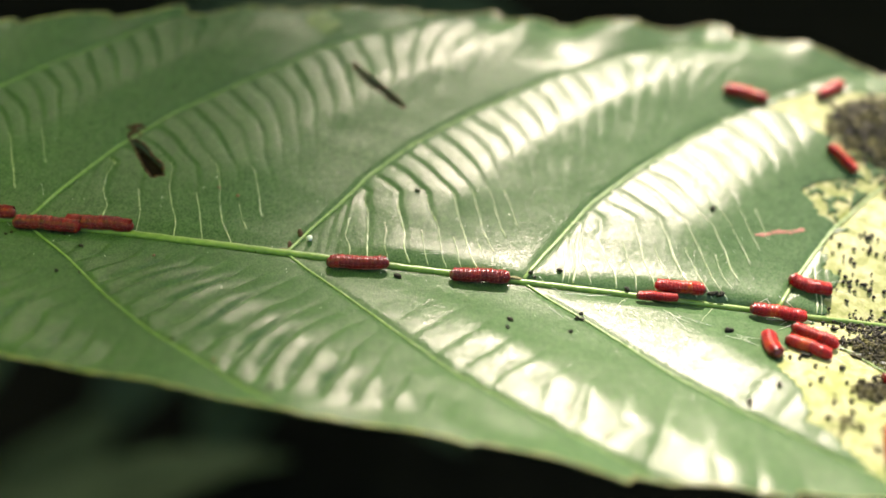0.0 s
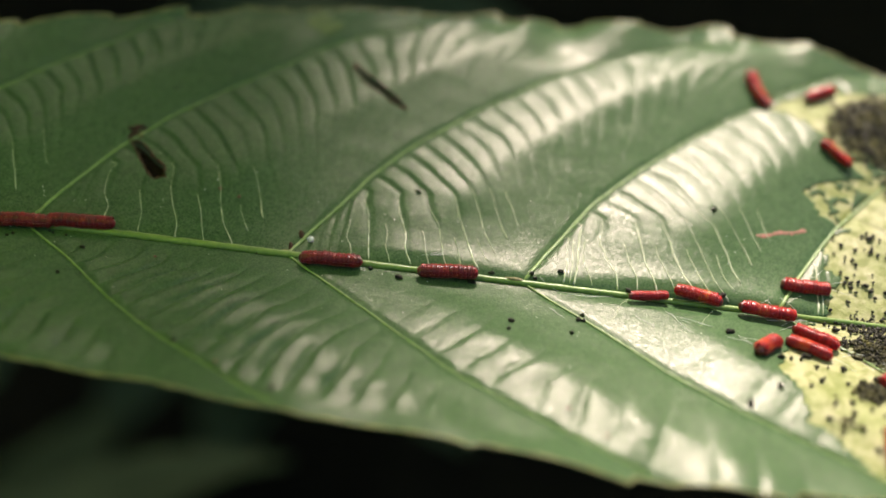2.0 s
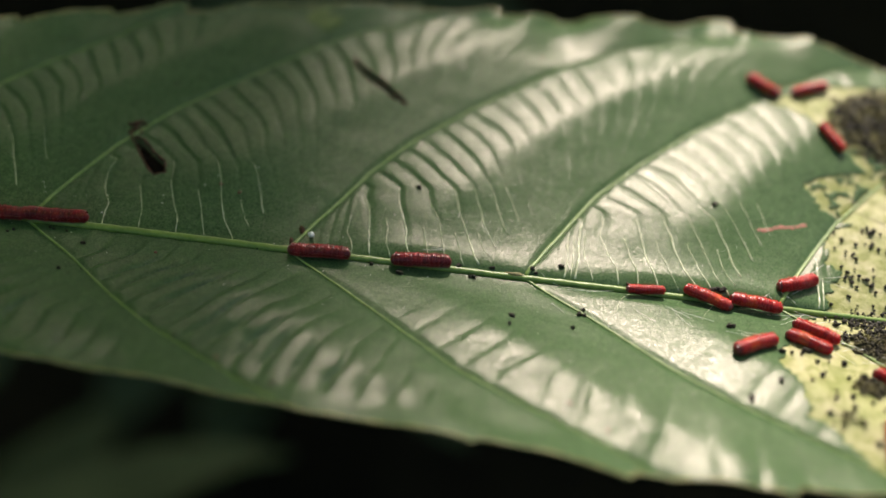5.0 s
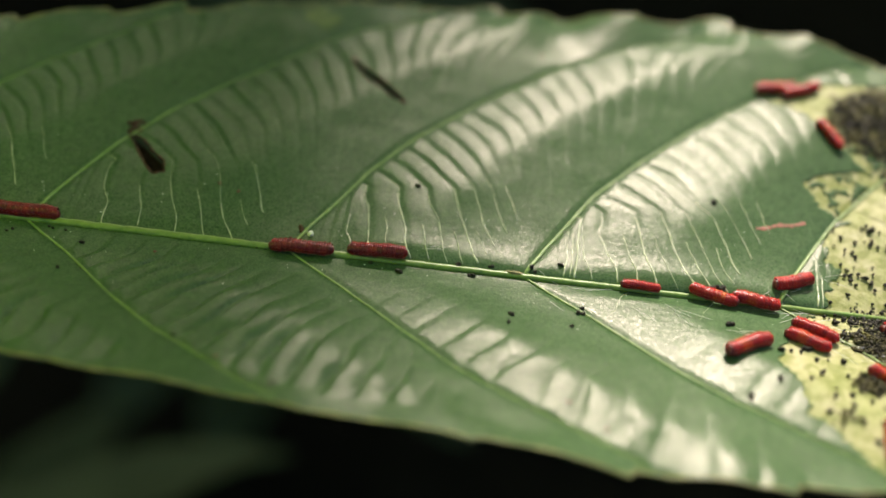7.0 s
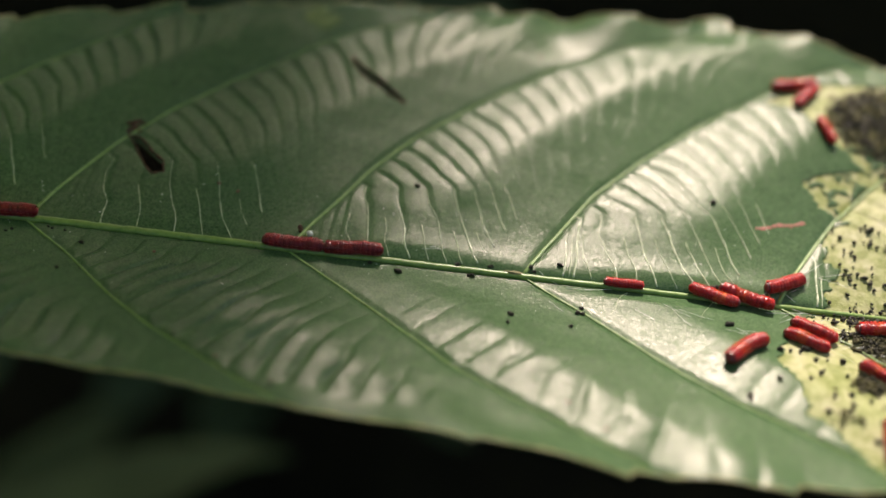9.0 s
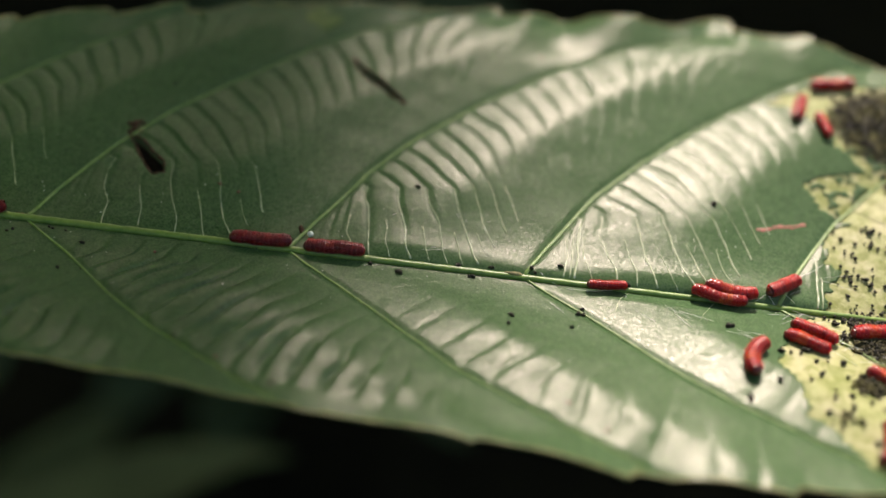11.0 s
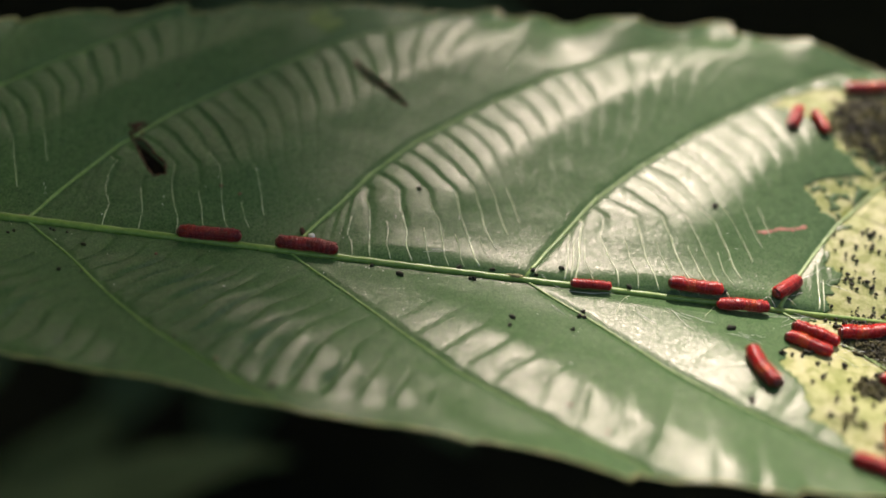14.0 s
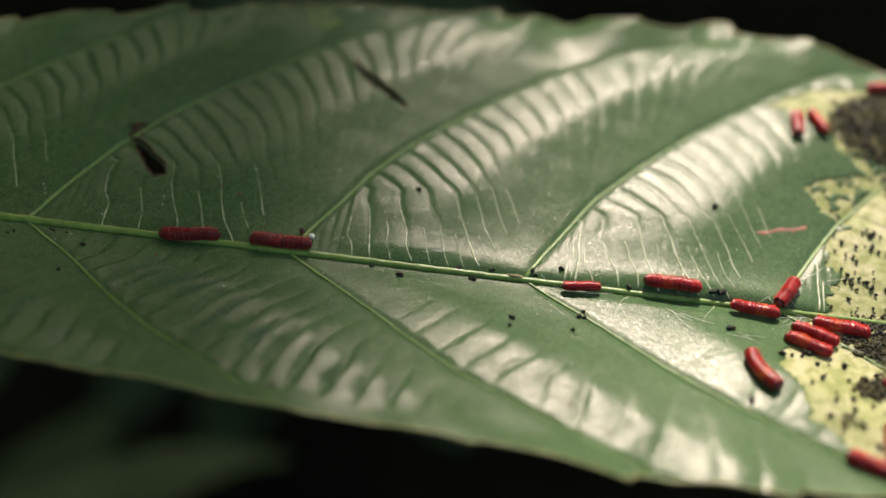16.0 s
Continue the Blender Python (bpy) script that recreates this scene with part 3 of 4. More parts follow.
# the added bough's shift, which varies the light on the left: seconds, metres
BOUGH_SWAY = [(0.0, -0.020), (0.5, -0.019), (1.0, -0.016), (1.5, -0.014), (2.5, -0.012), (4.3, -0.011), (8.8, -0.011), (16.0, -0.011)]


def build_fill_leaf():
    """An unseen thin leaf added over the shaded half: when the sun finds it, green light falls through it."""
    m, n, l, b = material("fill_leaf", (0.12, 0.24, 0.04), 0.5, 0.3)
    v = coords(n, l, 1000)
    l.new(ramp(n, l, noise_tex(n, l, v, 0.06, 4), [(0.3, (0.09, 0.20, 0.03)), (0.7, (0.15, 0.28, 0.05))]), b.inputs["Base Color"])
    tr = n.new("ShaderNodeBsdfTranslucent")
    tr.inputs["Color"].default_value = (0.52, 0.80, 0.09, 1)
    mx = n.new("ShaderNodeMixShader")
    mx.inputs[0].default_value = 0.95
    l.new(b.outputs[0], mx.inputs[1])
    l.new(tr.outputs[0], mx.inputs[2])
    l.new(mx.outputs[0], n["Material Output"].inputs["Surface"])
    young = tagged(new("fill_leaf"), "unseen thin leaf added to throw green light below", "leaf")
    blade = part("blade", plain_leaf(0.25, 0.155, 0.03, 2.0, 24, 8), m, young)
    root = stalk_end + Vector((-0.006, 0.004, 0.15))
    base = Vector((-0.235, -0.040, 0.118))
    blade.matrix_basis = Matrix.Translation(base) @ pose(0, 0, 0, -12, 2, 0)
    part("petiole", tube([root - Vector((0, 0, 0.004)), root.lerp(base, 0.5) + Vector((0, 0, 0.006)), base], [0.0012, 0.001, 0.0009], 8), MIDRIB, young)
    return young


build_fill_leaf()


def hanging_twig():
    """An unseen leafy twig added in the sun's way to that leaf, moved aside for two seconds."""
    rnd = random.Random(8)
    leaves = []
    for _ in range(420):
        p = Vector((rnd.uniform(-0.31, 0.0), rnd.uniform(-0.30, -0.135), 0.0)) + SUN_WAY * rnd.uniform(0.62, 0.74)
        leaves.append((pose(p.x - 0.03, p.y, p.z, rnd.uniform(-30, 30) - 40, rnd.uniform(-25, 25), rnd.uniform(-60, 60)), rnd.uniform(0.05, 0.08)))
    return foliage_mesh("hanging_twig", leaves, CANOPY, "unseen leafy green twig added to block sun overhead", "foliage")


twig = hanging_twig()
# the added twig's shift, which turns the green light on and off: seconds, metres
TWIG_SWAY = [(0.0, -0.36), (1.0, -0.28), (2.0, -0.14), (3.2, 0.0), (4.4, 0.0), (6.2, -0.05), (6.6, -0.16), (7.1, -0.40), (8.05, -0.40), (8.8, 0.0), (16.0, 0.0)]


def sky_blockers():
    """Unseen dark shrubs added all round to keep the low sky off the leaf."""
    rnd = random.Random(5)
    verts, faces = [], []
    bm0 = plain_leaf(1.0, 0.5, 0.2, 1.0, 6, 2)
    bm0.verts.index_update()
    base = [v.co.copy() for v in bm0.verts]
    quads = [[v.index for v in f.verts] for f in bm0.faces]
    bm0.free()
    for _ in range(5200):
        a = rnd.uniform(0, 2 * _m.pi)
        r = rnd.uniform(4.2, 5.6)
        z = rnd.uniform(-0.6, BLOCKER_TOP) if _m.sin(a) > -0.3 and _m.cos(a) < 0.35 else rnd.uniform(-0.6, 0.35 * BLOCKER_TOP)
        size = rnd.uniform(0.35, 0.65)
        m = pose(r * _m.cos(a), r * _m.sin(a), z, rnd.uniform(-70, 70), rnd.uniform(-70, 70), rnd.uniform(0, 360))
        if (m.translation - SUN_WAY * (m.translation.dot(SUN_WAY))).length < 0.9:
            continue
        k = len(verts)
        verts += [(m @ (v * size))[:] for v in base]
        faces += [[i + k for i in q] for q in quads]
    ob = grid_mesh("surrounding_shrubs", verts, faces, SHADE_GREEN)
    return tagged(ob, "unseen dark shrubs added all round to block low sky", "foliage", kind="stuff")


BLOCKER_TOP = 3.3
sky_blockers()


# ---- frass ----
def pellet_mesh(seed, length=1.0):
    rnd = random.Random(seed)
    bm = bmesh.new()
    bmesh.ops.create_icosphere(bm, subdivisions=2, radius=0.5)
    for v in bm.verts:
        k = 1 + 0.30 * rnd.uniform(-1, 1) + 0.12 * _m.sin(7 * v.co.x + seed)
        v.co = Vector((v.co.x * length * k, v.co.y * k, v.co.z * k))
    return bm


PELLETS_GREEN = [(-6.2, 13.1), (18.9, -5.2), (18.5, -6.3), (19.1, -6.3), (37.0, -6.1), (37.5, -5.9), (34.4, 15.4), (11.6, 1.3), (12.2, 0.7), (-5.6, -2.2), (-9.7, -0.9),
                 (3.7, -1.1), (4.2, -1.1), (6.3, 0.7), (1.9, 0.4), (15.3, 2.2), (-49.1, -4.2), (-60.4, -3.5), (-59.8, -2.9), (-55.2, -1.3), (-54.5, -1.6), (-52.5, -1.8), (-46.9, -9.9), (-49.7, -10.6)]
PELLETS_MORE = [(-25.6, -0.4), (-15.5, -27.7), (-29.9, -21.1), (10.1, -10.9), (10.2, -8.9), (17.9, -9.6), (24.4, 0.5), (35.1, 1.0), (35.7, 1.2), (36.3, 1.1), (43.2, -10.1), (47.6, -13.9),
                (44.4, -9.9), (46.0, -8.9), (46.5, -9.0), (46.9, -8.6), (47.3, -11.0), (50.5, -10.6), (48.0, -20.4), (50.7, -17.3), (42.7, -16.0), (39.4, -19.1), (-27.1, 36.1), (-47.5, 28.7)]


def build_frass():
    rnd = random.Random(21)
    shapes = []
    for k, ln in enumerate((1.1, 1.5, 2.1)):
        bm = pellet_mesh(k, ln)
        me = bpy.data.meshes.new("frass_pellet")
        bm.to_mesh(me)
        bm.free()
        me.materials.append(FRASS)
        me.polygons.foreach_set("use_smooth", [True] * len(me.polygons))
        shapes.append(me)

    def drop(s, w, size, label):
        ob = tagged(new("frass_pellet", rnd.choice(shapes)), label, "frass pellet", "frass pellets")
        ob.matrix_basis = upright(s, w, 0.30 * size, rnd.uniform(0, 6.28)) @ Matrix.Diagonal((size * MM, size * MM, size * MM, 1))

    for s, w in PELLETS_GREEN + PELLETS_MORE:
        ob_size = rnd.uniform(0.42, 0.68) * (0.62 if s < -20 else 1.0)
        drop(s, w, ob_size, "small black frass pellet lying on the green leaf")
    done = 0
    while done < 165:
        s, w = rnd.uniform(44, 62), rnd.uniform(-26, 24)
        if float(eaten_depth(s, w)) < 0.5 or abs(w) < 0.7 or w > 15.5 or (w < -8 and rnd.random() < 0.75):
            continue
        drop(s, w, rnd.uniform(0.20, 0.52), "small black frass pellet on the yellow eaten tissue")
        done += 1

    def heap(cs, cw, rs, rw, count, mat, lo, hi, rise):
        verts, faces = [], []
        bm = pellet_mesh(9, 1.2)
        bm.verts.index_update()
        base = np.array([v.co[:] for v in bm.verts])
        tri = np.array([[v.index for v in f.verts] for f in bm.faces])
        bm.free()
        if rise > 0.35:
            # the clotted mass below
            n = 46
            gs, gw = np.meshgrid(np.linspace(-1.05, 1.05, n), np.linspace(-1.05, 1.05, n), indexing="ij")
            ps, pw = cs + gs * rs, cw + gw * rw
            far = np.sqrt(gs * gs + gw * gw) + 0.22 * wobble(ps, pw, 0.9, cs) + 0.12 * wobble(ps, pw, 2.4, cw)
            pz = height(ps, pw) - 0.25 + rise * 0.75 * smooth_step(1 - far, 0, 0.5) + 0.5 * rise * wobble(ps, pw, 2.2, 1.0) * (far < 0.95) + 0.25 * rise * wobble(ps, pw, 5.3, 2.0) * (far < 0.95)
            grid = to_world(ps, pw, pz).reshape(-1, 3)
            verts.extend(grid)
            idx = np.arange(n * n).reshape(n, n)
            keep = (far[:-1, :-1] < 1.0)
            q = np.stack([idx[:-1, :-1], idx[1:, :-1], idx[1:, 1:], idx[:-1, 1:]], -1)[keep]
            faces.extend(q[:, [0, 1, 2]])
            faces.extend(q[:, [0, 2, 3]])
        for _ in range(count):
            a, r = rnd.uniform(0, 6.28), _m.sqrt(rnd.random())
            s, w = cs + rs * r * _m.cos(a) + rnd.gauss(0, 0.5), cw + rw * r * _m.sin(a) + rnd.gauss(0, 0.5)
            size = rnd.uniform(lo, hi)
            m = upright(s, w, size * 0.3 + rise * (1 - r * r) * rnd.random(), rnd.uniform(0, 6.28)) @ Euler((rnd.uniform(-1, 1), rnd.uniform(-1, 1), 0)).to_matrix().to_4x4()
            k = len(verts)
            rot = np.array(m.to_3x3())
            verts.extend((base * np.array([rnd.uniform(0.6, 1.5), rnd.uniform(0.6, 1.3), rnd.uniform(0.4, 1.1)]) * size * MM) @ rot.T + np.array(m.translation))
            faces.extend(tri + k)
        ob = grid_mesh("frass_heap", np.array(verts), np.array(faces), mat)
        return tagged(ob, "heap of clotted dark olive frass on the eaten leaf", "frass", kind="stuff")

    heap(57.6, 35.2, 7.8, 6.6, 1500, FRASS_OLD, 0.12, 0.5, 0.9)
    heap(64.0, 25.5, 6.5, 7.5, 900, FRASS_OLD, 0.12, 0.5, 0.9)
    heap(57.5, 0.4, 6.0, 1.3, 100, FRASS, 0.2, 0.5, 0.2)
    heap(57.5, -1.5, 6.5, 1.6, 200, FRASS, 0.2, 0.5, 0.2)
    heap(57.0, -4.0, 5.5, 2.2, 140, FRASS, 0.2, 0.5, 0.3)
    heap(56.5, -5.6, 5.0, 2.4, 620, FRASS_OLD, 0.10, 0.5, 0.36)
    heap(59.5, -8.6, 3.4, 2.0, 300, FRASS_OLD, 0.10, 0.5, 0.36)
    heap(53.3, -14.5, 1.7, 1.5, 260, FRASS_OLD, 0.15, 0.55, 0.7)
    heap(56.5, -12.8, 2.5, 2.0, 220, FRASS_OLD, 0.12, 0.5, 0.4)
    heap(50.3, -21.2, 1.2, 0.6, 16, FRASS_OLD, 0.3, 0.6, 0.3)


build_frass()


def build_marks():
    """Small marks and grains on the leaf."""
    def lump(name, s, w, sx, sy, sz, mat, label, category, heading=0.0, seed=1):
        rnd = random.Random(seed)
        bm = bmesh.new()
        bmesh.ops.create_icosphere(bm, subdivisions=3, radius=1.0)
        for v in bm.verts:
            k = 1 + 0.22 * noise.noise(v.co * 2.3 + Vector((seed, 0, 0))) + 0.05 * rnd.uniform(-1, 1)
            v.co = Vector((v.co.x * sx * k, v.co.y * sy * k, v.co.z * sz * k)) * MM
        ob = part(name, bm, mat)
        ob.matrix_basis = upright(s, w, 0.0, heading)
        return tagged(ob, label, category)

    grain = lump("white_grain", -19.0, 2.9, 0.42, 0.42, 0.42, WHITE, "tiny round white grain beside the midrib", "grain")
    grain.matrix_basis = upright(-19.0, 2.9, 0.4)
    for k, (ds, dw, a, b, turn) in enumerate(((0, 0, 0.75, 0.5, 0.9), (0.7, 0.5, 0.35, 0.3, 0.2), (-0.8, -0.3, 0.45, 0.22, 2.4), (0.2, -0.9, 0.6, 0.3, 1.5), (-0.3, -1.4, 0.45, 0.26, 1.2), (1.4, 0.2, 0.5, 0.16, 0.1))):
        lump("scar", -50.7 + ds, 20.2 + dw, a, b, 0.25, BROWN, "rough brown scar on a side vein", "scar", turn, 60 + k)["group"] = "scars on the vein"
    lump("scar", -49.6, 19.3, 0.5, 1.7, 0.2, BROWN, "thin dark scar beside the torn slot", "scar", 0.5, 3)
    lump("scar", -20.6, 4.0, 0.35, 0.7, 0.3, BROWN, "brown scar where a side vein joins the midrib", "scar", 0.3, 4)
    lump("scar", -21.4, 1.6, 0.3, 0.9, 0.3, BROWN, "brown scar where a side vein joins the midrib", "scar", 0.2, 5)
    lump("scar", 9.4, 0.2, 1.5, 0.40, 0.56, SCAR_TAN, "tan corky scar on the midrib", "scar", 0.0, 6)
    lump("scar", -60.0, 0.4, 1.5, 0.5, 0.45, SCAR_TAN, "tan corky scar on the midrib", "scar", 0.0, 71)
    lump("scar", -21.9, 0.3, 1.3, 0.5, 0.5, SCAR_TAN, "tan corky scar on the midrib", "scar", 0.1, 72)
    lump("pale_patch", -29.0, 46.8, 3.0, 2.6, 0.06, YELLOWING, "yellowing patch near the leaf margin", "patch", 0.4, 73)
    for k in range(9):
        x = k / 8
        lump("scratch", 40.6 + 6.0 * x, 12.3 + 2.2 * x + 0.15 * _m.sin(5 * k), 0.32 + 0.3 * abs(_m.sin(2.1 * k)), 0.17 + 0.16 * abs(_m.sin(1.3 * k)), 0.03, SCRATCH, "faint pinkish red scratch on the green blade", "scratch", 0.35, 7 + k)["group"] = "scratches"
    for k, (s, w) in enumerate(((18.8, -24.0), (23.4, -27.6), (7.0, 43.5), (-34.0, 9.5), (-31.0, 8.6), (-38.6, -4.4), (-23.5, -24.0), (57.0, -25.0))):
        lump("speck", s, w, 0.28, 0.22, 0.10, SPECK, "small reddish brown speck on the leaf", "speck", k, 20 + k)
    rnd = random.Random(77)
    for k in range(100):
        s, w = rnd.uniform(-62, 46), rnd.gauss(1.0, 7.5)
        r = rnd.uniform(0.035, 0.085)
        lump("dust_grain", s, w, r, r, r, WHITE, "tiny pale dust grain on the leaf", "grain", 0, 40 + k)["group"] = "dust grains"


build_marks()


def build_silk():
    """Loose silk threads that the caterpillars have spun over the eaten patch and the midrib."""
    rnd = random.Random(31)
    spots = [(46.0, -3.0, 9), (50.0, -6.0, 8), (44.5, 1.5, 5), (52.0, -9.0, 6), (47.0, 6.0, 4), (14.0, -2.0, 4), (30.0, -4.0, 4), (-3.0, 1.6, 3), (38.0, -7.0, 4)]
    for s0, w0, count in spots:
        for _ in range(count):
            s, w, a = s0 + rnd.gauss(0, 2.2), w0 + rnd.gauss(0, 1.1), rnd.uniform(-1.4, 0.6)
            ln, n = rnd.uniform(1.5, 5.0), 9
            pts = []
            for k in range(n):
                u = k / (n - 1)
                pts.append(spot(s + ln * u * _m.cos(a + 0.3 * u), w + ln * u * _m.sin(a + 0.3 * u), 0.06 + 0.25 * _m.sin(_m.pi * u) * rnd.uniform(0.7, 1.0)))
            tagged(part("silk_thread", tube(pts, [0.022 * MM] * n, 5), SILK), "fine white silk thread on the leaf", "thread", "silk threads")


build_silk()


# ---- caterpillars ----
SEGMENTS = 12


def segment_mesh(name, mat, r, ln):
    """One body ring with a waist at each end, flattened belly and rows of small warts."""
    bm = bmesh.new()
    sides, rings = 14, 6
    loops = []
    for i in range(rings + 1):
        u = -0.5 + i / rings
        k = 0.925 + 0.075 * _m.cos(_m.pi * u) ** 0.8 if abs(u) < 0.499 else 0.925
        k *= 1 - 0.025 * (i % 2)
        row = []
        for j in range(sides):
            a = 2 * _m.pi * j / sides
            y, z = _m.copysign(abs(_m.cos(a)) ** 0.8, _m.cos(a)), _m.copysign(abs(_m.sin(a)) ** 0.85, _m.sin(a))
            z = z if z > -0.55 else -0.55 + 0.3 * (z + 0.55)
            row.append(bm.verts.new((u * ln * 1.2, y * r * k, z * r * 0.95 * k)))
        loops.append(row)
    for a, b in zip(loops, loops[1:]):
        for j in range(sides):
            bm.faces.new((a[j], b[j], b[(j + 1) % sides], a[(j + 1) % sides]))
    bmesh.ops.recalc_face_normals(bm, faces=bm.faces)
    # two rows of blunt, bristly warts over the back
    rnd = random.Random(int(r * 1e7) + int(ln * 1e7))
    for row, u in enumerate((-0.2, 0.24)):
        for j in range(9):
            a = radians(12 + 19.5 * (j + 0.5 * row) + rnd.uniform(-5, 5))
            way = Vector((rnd.uniform(-0.35, 0.35), _m.cos(a), _m.sin(a))).normalized()
            side = Vector((1, 0, 0))
            up = way.cross(side).normalized()
            foot = Vector((u * ln + rnd.uniform(-0.07, 0.07) * ln, _m.cos(a) * r * 0.94, _m.sin(a) * r * 0.89))
            fat, high = r * rnd.uniform(0.06, 0.11), r * rnd.uniform(0.14, 0.32)
            ring = [bm.verts.new(foot + (side * _m.cos(c) + up * _m.sin(c)) * fat) for c in (0, 1.57, 3.14, 4.71)]
            mid = [bm.verts.new(foot + way * high * 0.6 + (side * _m.cos(c) + up * _m.sin(c)) * fat * 0.7) for c in (0, 1.57, 3.14, 4.71)]
            top = bm.verts.new(foot + way * high)
            for c in range(4):
                bm.faces.new((ring[c], ring[(c + 1) % 4], mid[(c + 1) % 4], mid[c]))
                bm.faces.new((mid[c], mid[(c + 1) % 4], top))
    split = len(bm.faces)
    # pale beads along the back, painted light for the glints on the warts
    for deg in (64, 116):
        a = radians(deg)
        for u in (0.02,):
            m = Matrix.Translation((u * ln, _m.cos(a) * r * 0.95, _m.sin(a) * r * 0.91))
            bmesh.ops.create_icosphere(bm, subdivisions=1, radius=r * rnd.uniform(0.07, 0.13), matrix=m)
    # fringe of short pale bristles along both flanks
    for side in (-1, 1):
        for q in range(10):
            high = 0.42 * (q % 2) - 0.2
            foot = Vector(((q - 4.5) * ln * 0.1, side * r * 0.90, r * high))
            tip = foot + Vector((rnd.uniform(-0.15, 0.15) * ln, side * r * rnd.uniform(0.2, 0.42), r * rnd.uniform(-0.2, 0.25)))
            ring = [bm.verts.new(foot + Vector((r * 0.03 * _m.cos(c), 0, r * 0.03 * _m.sin(c)))) for c in (0, 2.1, 4.2)]
            top = bm.verts.new(tip)
            for c in range(3):
                bm.faces.new((ring[c], ring[(c + 1) % 3], top))
    me = bpy.data.meshes.new(name)
    bm.to_mesh(me)
    bm.free()
    me.materials.append(mat)
    me.materials.append(WART)
    me.polygons.foreach_set("material_index", [int(k >= split) for k in range(len(me.polygons))])
    me.polygons.foreach_set("use_smooth", [True] * len(me.polygons))
    return me


def ball_mesh(name, mat, sx, sy, sz, sub=2):
    bm = bmesh.new()
    bmesh.ops.create_icosphere(bm, subdivisions=sub, radius=1.0)
    for v in bm.verts:
        v.co = Vector((v.co.x * sx, v.co.y * sy, v.co.z * sz))
    me = bpy.data.meshes.new(name)
    bm.to_mesh(me)
    bm.free()
    me.materials.append(mat)
    me.polygons.foreach_set("use_smooth", [True] * len(me.polygons))
    return me


def chain(length, bend):
    """Poses of the rings, tail to head, along an arc of that length and total turn (degrees)."""
    turn = radians(bend)
    out = []
    for i in range(SEGMENTS):
        u = (i + 0.5) / SEGMENTS - 0.5
        x0, y0 = 0.0, 0.0
        steps = 8
        for k in range(steps):
            uu = u * (k + 0.5) / steps
            x0 += _m.cos(turn * uu) * u * length / steps
            y0 += _m.sin(turn * uu) * u * length / steps
        out.append((x0, y0, turn * u))
    return out


